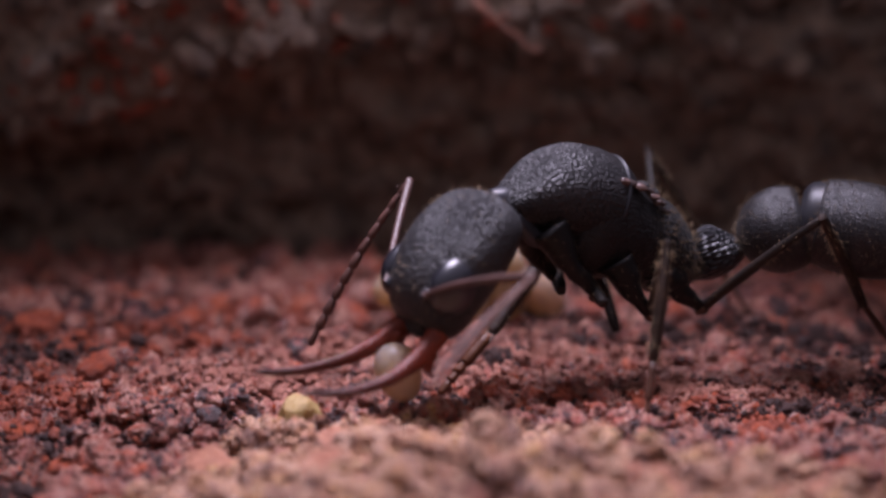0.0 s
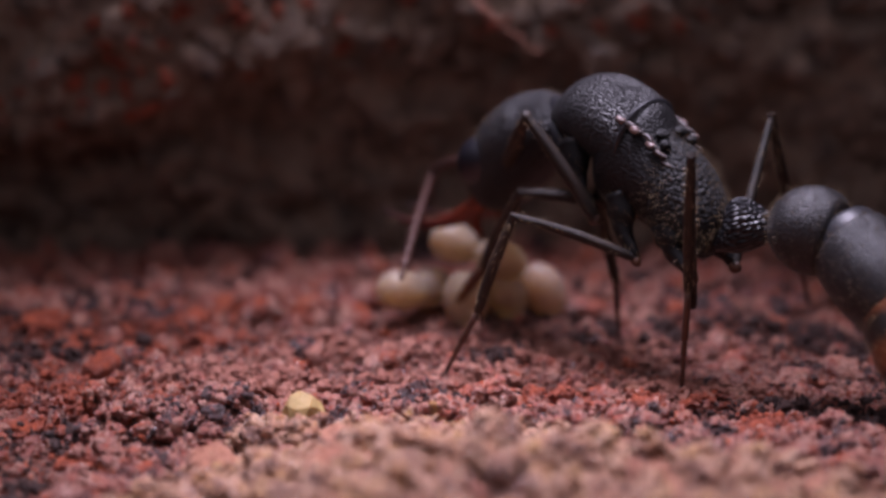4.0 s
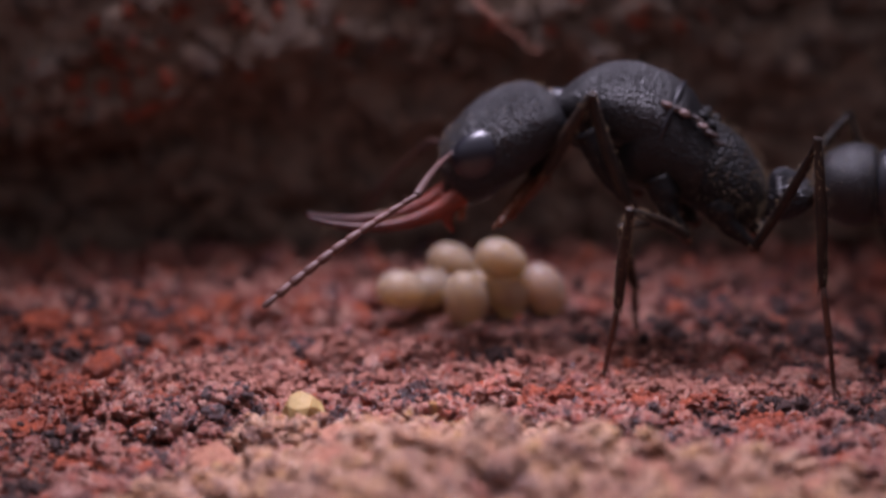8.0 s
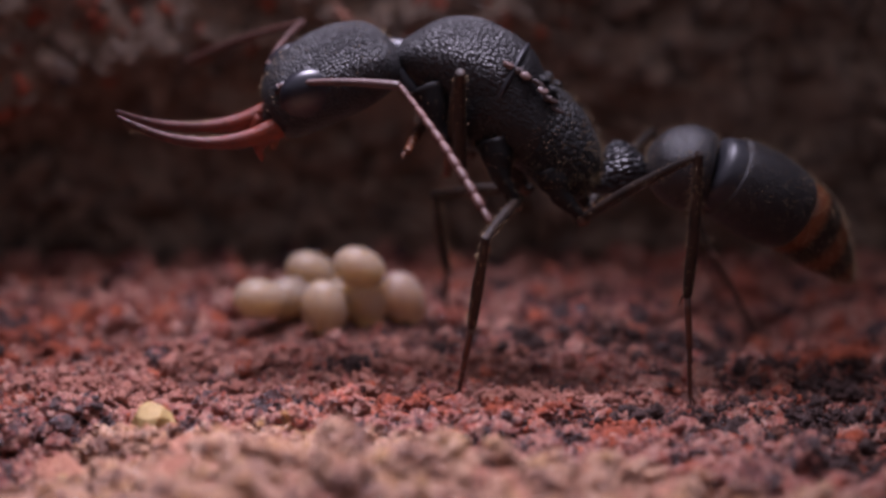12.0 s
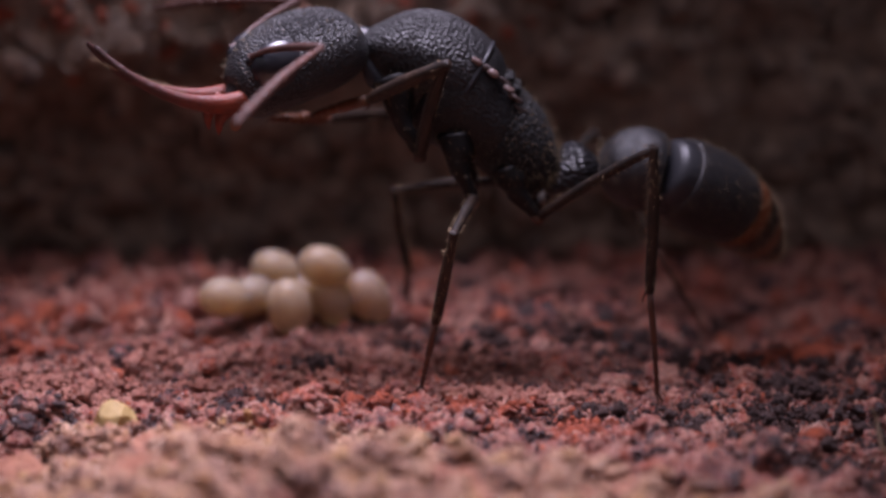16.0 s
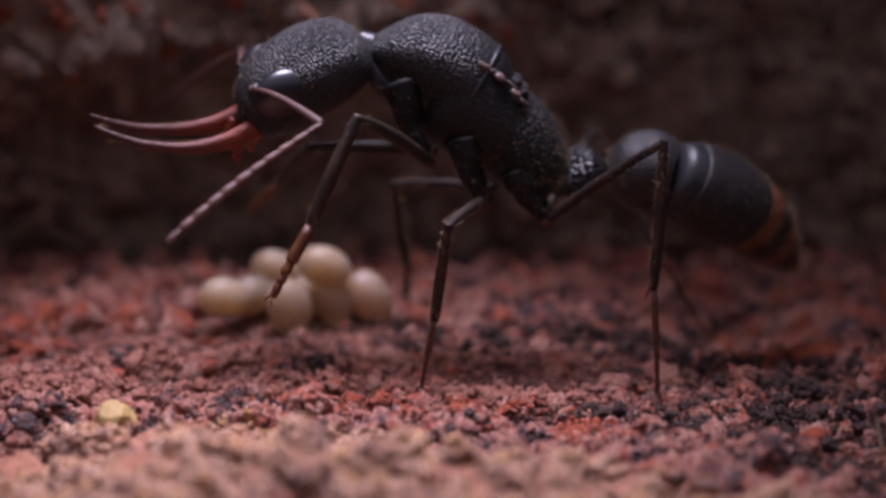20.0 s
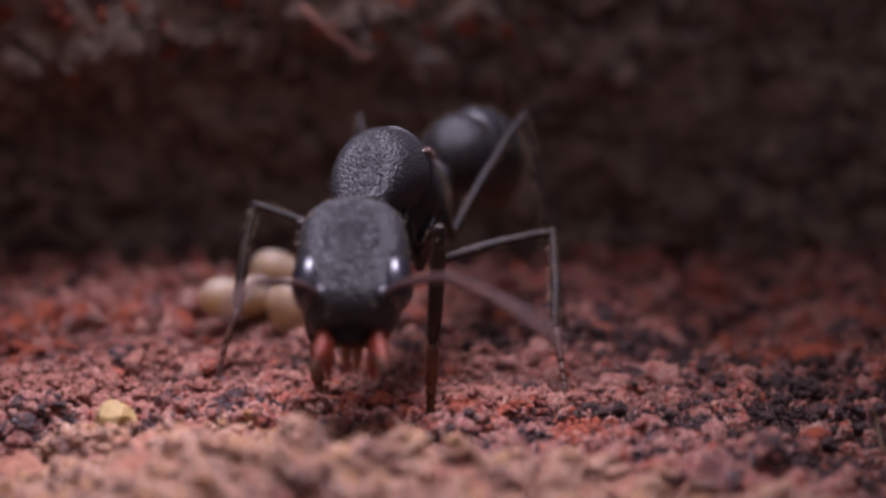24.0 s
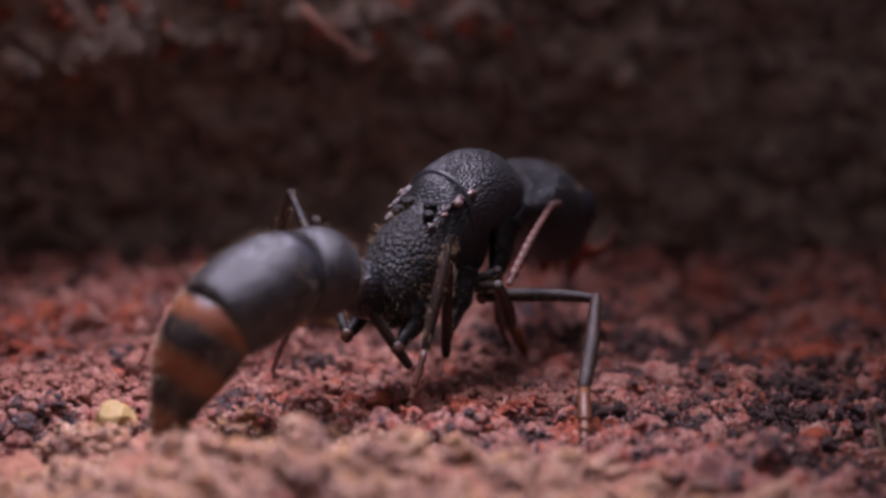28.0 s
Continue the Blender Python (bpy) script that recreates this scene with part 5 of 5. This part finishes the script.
KNEE_RH = [(0, 4.64, 2.73, 5.19), (1, 5.45, 2.03, 5.47), (1.5, 5.98, 1.68, 5.8), (2, 6.47, 1.83, 6.04), (3, 7.19, 1.33, 5.99), (6, 8.61, 1.1, 5.86), (8, 9.66, 3.19, 5.56), (9, 9.61, 2.89, 5.76), (10, 9.88, 3.06, 5.73), (11, 8.34, 4.78, 5.91), (12, 8, 3.82, 6.07), (13, 7.77, 3.85, 6.17), (16, 7.39, 4.21, 6.11), (21.5, 7.46, 4.75, 6.03), (23.5, 2.26, 5.11, 5.16), (24, 2.26, 5.14, 5.16), (24.7, -0.41, 4, 5.32), (25, -1.48, 3.09, 5.44), (25.6, -1.06, -2.97, 6.13), (26, -0.97, -3.64, 5.76), (27, 1.45, -3.65, 5.31), (28, 1.22, -3.64, 4.54)]
LEGS = {"LF": (FOOT_LF, KNEE_LF), "LM": (FOOT_LM, KNEE_LM), "LH": (FOOT_LH, KNEE_LH), "RF": (FOOT_RF, KNEE_RF), "RM": (FOOT_RM, KNEE_RM), "RH": (FOOT_RH, KNEE_RH)}
EGG = [(0, -0.89, -4, 1.19), (0.5, -2.78, -3.5, 2.75), (1, -2.33, -2.3, 3.44), (1.5, -1.68, -1, 3.8), (2, -1.24, 1.2, 3.49), (3, 0.33, 3.6, 2.49), (6, 0.22, 4.75, 1.4), (7, 0.22, 4.75, 1.34)]
JAW_OPEN = [(0, 14), (0.5, 18), (1, 22), (2, 10), (6, 4), (7, 8), (8, 2), (9, 2), (10, 4), (11, 5), (12, 1), (13, 3), (16, 3), (17, 7), (18, 9), (19, 8), (20, 4), (21.5, 3), (23.5, 6), (25, 8), (26, 8), (28, 4)]

HEAD_ROLL = [(0, 0), (11.5, 0), (12, 12), (13, 0), (16, 0), (16.5, 15), (17, 34), (17.5, 34), (18, 20), (19, 12), (20, 12), (21, 0), (28, 0)]
JAW_TILT = [(0, -35), (1, -35), (3, -33), (6, -22), (7, -16), (7.5, -18), (8, -26), (9, -30), (10, -27), (11, -31), (12, -26), (13, -35), (16, -37), (17, -24), (18, -18), (19, -29), (20, -28), (21, -35), (21.5, -30), (23.5, -44), (24, -44), (24.7, -30), (26, -28), (28, -27)]


def aim(p, q, up):
    """A pose at p whose x points to q and whose z leans to up (millimetres)."""
    x = (q - p).normalized()
    y = up.cross(x)
    if y.length < 1e-4:
        y = Vector((0, 1, 0)).cross(x)
    y.normalize()
    z = x.cross(y)
    return Matrix(((x.x, y.x, z.x, p.x), (x.y, y.y, z.y, p.y), (x.z, y.z, z.z, p.z), (0, 0, 0, 1)))


def metres(m):
    m = m.copy()
    m.translation = m.translation * MM
    return m


def step_point(rows, t):
    """A foot's place: it lifts while it goes from one hold to the next."""
    p = Vector(glide(rows, t))
    for a, b in zip(rows, rows[1:]):
        if a[0] < t < b[0] and a[3] < 0.3 and b[3] < 0.3:
            go = math.hypot(b[1] - a[1], b[2] - a[2])
            if go > 0.8:
                p.z += min(1.6, 0.35 * go) * math.sin(math.pi * (t - a[0]) / (b[0] - a[0]))
    return p


def motions():
    up = Vector((0, 0, 1))
    times = [i * 0.2 for i in range(141)]
    rows = {}

    def key(ob, t, m):
        rows.setdefault(ob, []).append((t, metres(m)))

    for t in times:
        neck, waist, mouth = (Vector(glide(r, t)) for r in (NECK, WAIST, MOUTH))
        way = (neck - waist).normalized()
        waist = neck - way * L_THORAX
        body = aim(neck - way * (L_THORAX / 2), neck, up)
        inv = body.inverted()
        key(ant, t, body)
        lean = radians(glide(HEAD_ROLL, t)[0])
        skull = aim(neck, mouth, Vector((0, -math.sin(lean), math.cos(lean))))
        key(head, t, inv @ skull)
        skull_inv = skull.inverted()
        joint = waist + body.to_3x3() @ Vector((-0.05, 0, -0.45))
        for ob, table, length in ((petiole, PETIOLE, L_PETIOLE), (gaster_a, GASTER_A, L_GA), (gaster_b, GASTER_B, L_GB), (gaster_c, GASTER_C, L_GC)):
            goal = Vector(glide(table, t))
            m = aim(joint, goal, up)
            key(ob, t, inv @ m)
            joint = joint + (goal - joint).normalized() * length
        opened, tilted = glide(JAW_OPEN, t)[0], glide(JAW_TILT, t)[0]
        for side, s in (("L", 1), ("R", -1)):
            base = Vector((JAW_BASE[0], JAW_BASE[1] * s, JAW_BASE[2]))
            key(jaws[side], t, Matrix.Translation(base) @ pose(0, 0, 0, 0, tilted, (opened - 7) * s))
            root_at = skull @ Vector((FEELER_BASE[0], FEELER_BASE[1] * s, FEELER_BASE[2]))
            elbow, tip = (Vector(glide(r, t)) for r in FEELERS[side])
            elbow = root_at + (elbow - root_at).normalized() * L_SCAPE
            key(scapes[side], t, skull_inv @ aim(root_at, elbow, up))
            key(flags[side], t, skull_inv @ aim(elbow, tip, up))
        for leg, (foot_rows, knee_rows) in LEGS.items():
            lf, lt, la = LEG[leg[1]]
            low = math.sqrt(lt * lt + la * la + 2 * lt * la * math.cos(radians(7)))
            h = Vector(HIP[leg[1]])
            h.y *= 1 if leg[0] == "L" else -1
            hip, foot, pole = body @ h, step_point(foot_rows, t), Vector(glide(knee_rows, t))
            line = foot - hip
            d = min(max(line.length, abs(lf - low) + 0.05), lf + low - 0.02)
            line.normalize()
            a = (lf * lf - low * low + d * d) / (2 * d)
            side_way = pole - hip
            side_way = (side_way - line * side_way.dot(line)).normalized()
            knee = hip + line * a + side_way * math.sqrt(max(0.0, lf * lf - a * a))
            # the hip joint gives a little, so that the knee comes to its place
            free = foot + (pole - foot).normalized() * low
            gap = (free - hip).length
            give = min(1, max(0, (gap - lf + 1.5) / 0.4)) * min(1, max(0, (lf + 0.7 - gap) / 0.5))
            knee = knee.lerp(free, give)
            reach = (knee - hip).length
            if reach > lf:
                knee = hip + (knee - hip) * (lf / reach)
            else:
                hip = knee + (hip - knee) * (lf / reach)
            foot = knee + (foot - knee).normalized() * low
            key(femurs[leg], t, inv @ aim(hip, knee, side_way))
            shin = aim(knee, foot, side_way)
            tilt = math.degrees(math.asin(min(1, la * math.sin(radians(7)) / low)))
            key(tibias[leg], t, inv @ shin @ pose(0, 0, 0, 0, tilt, 0))
        p = Vector(glide(EGG, t))
        key(carried_egg, t, Matrix.Translation(p) @ pose(0, 0, 0, 0, 20 + 50 * max(0, 1 - t / 3), 10))
    for ob, r in rows.items():
        walk(ob, r)


motions()
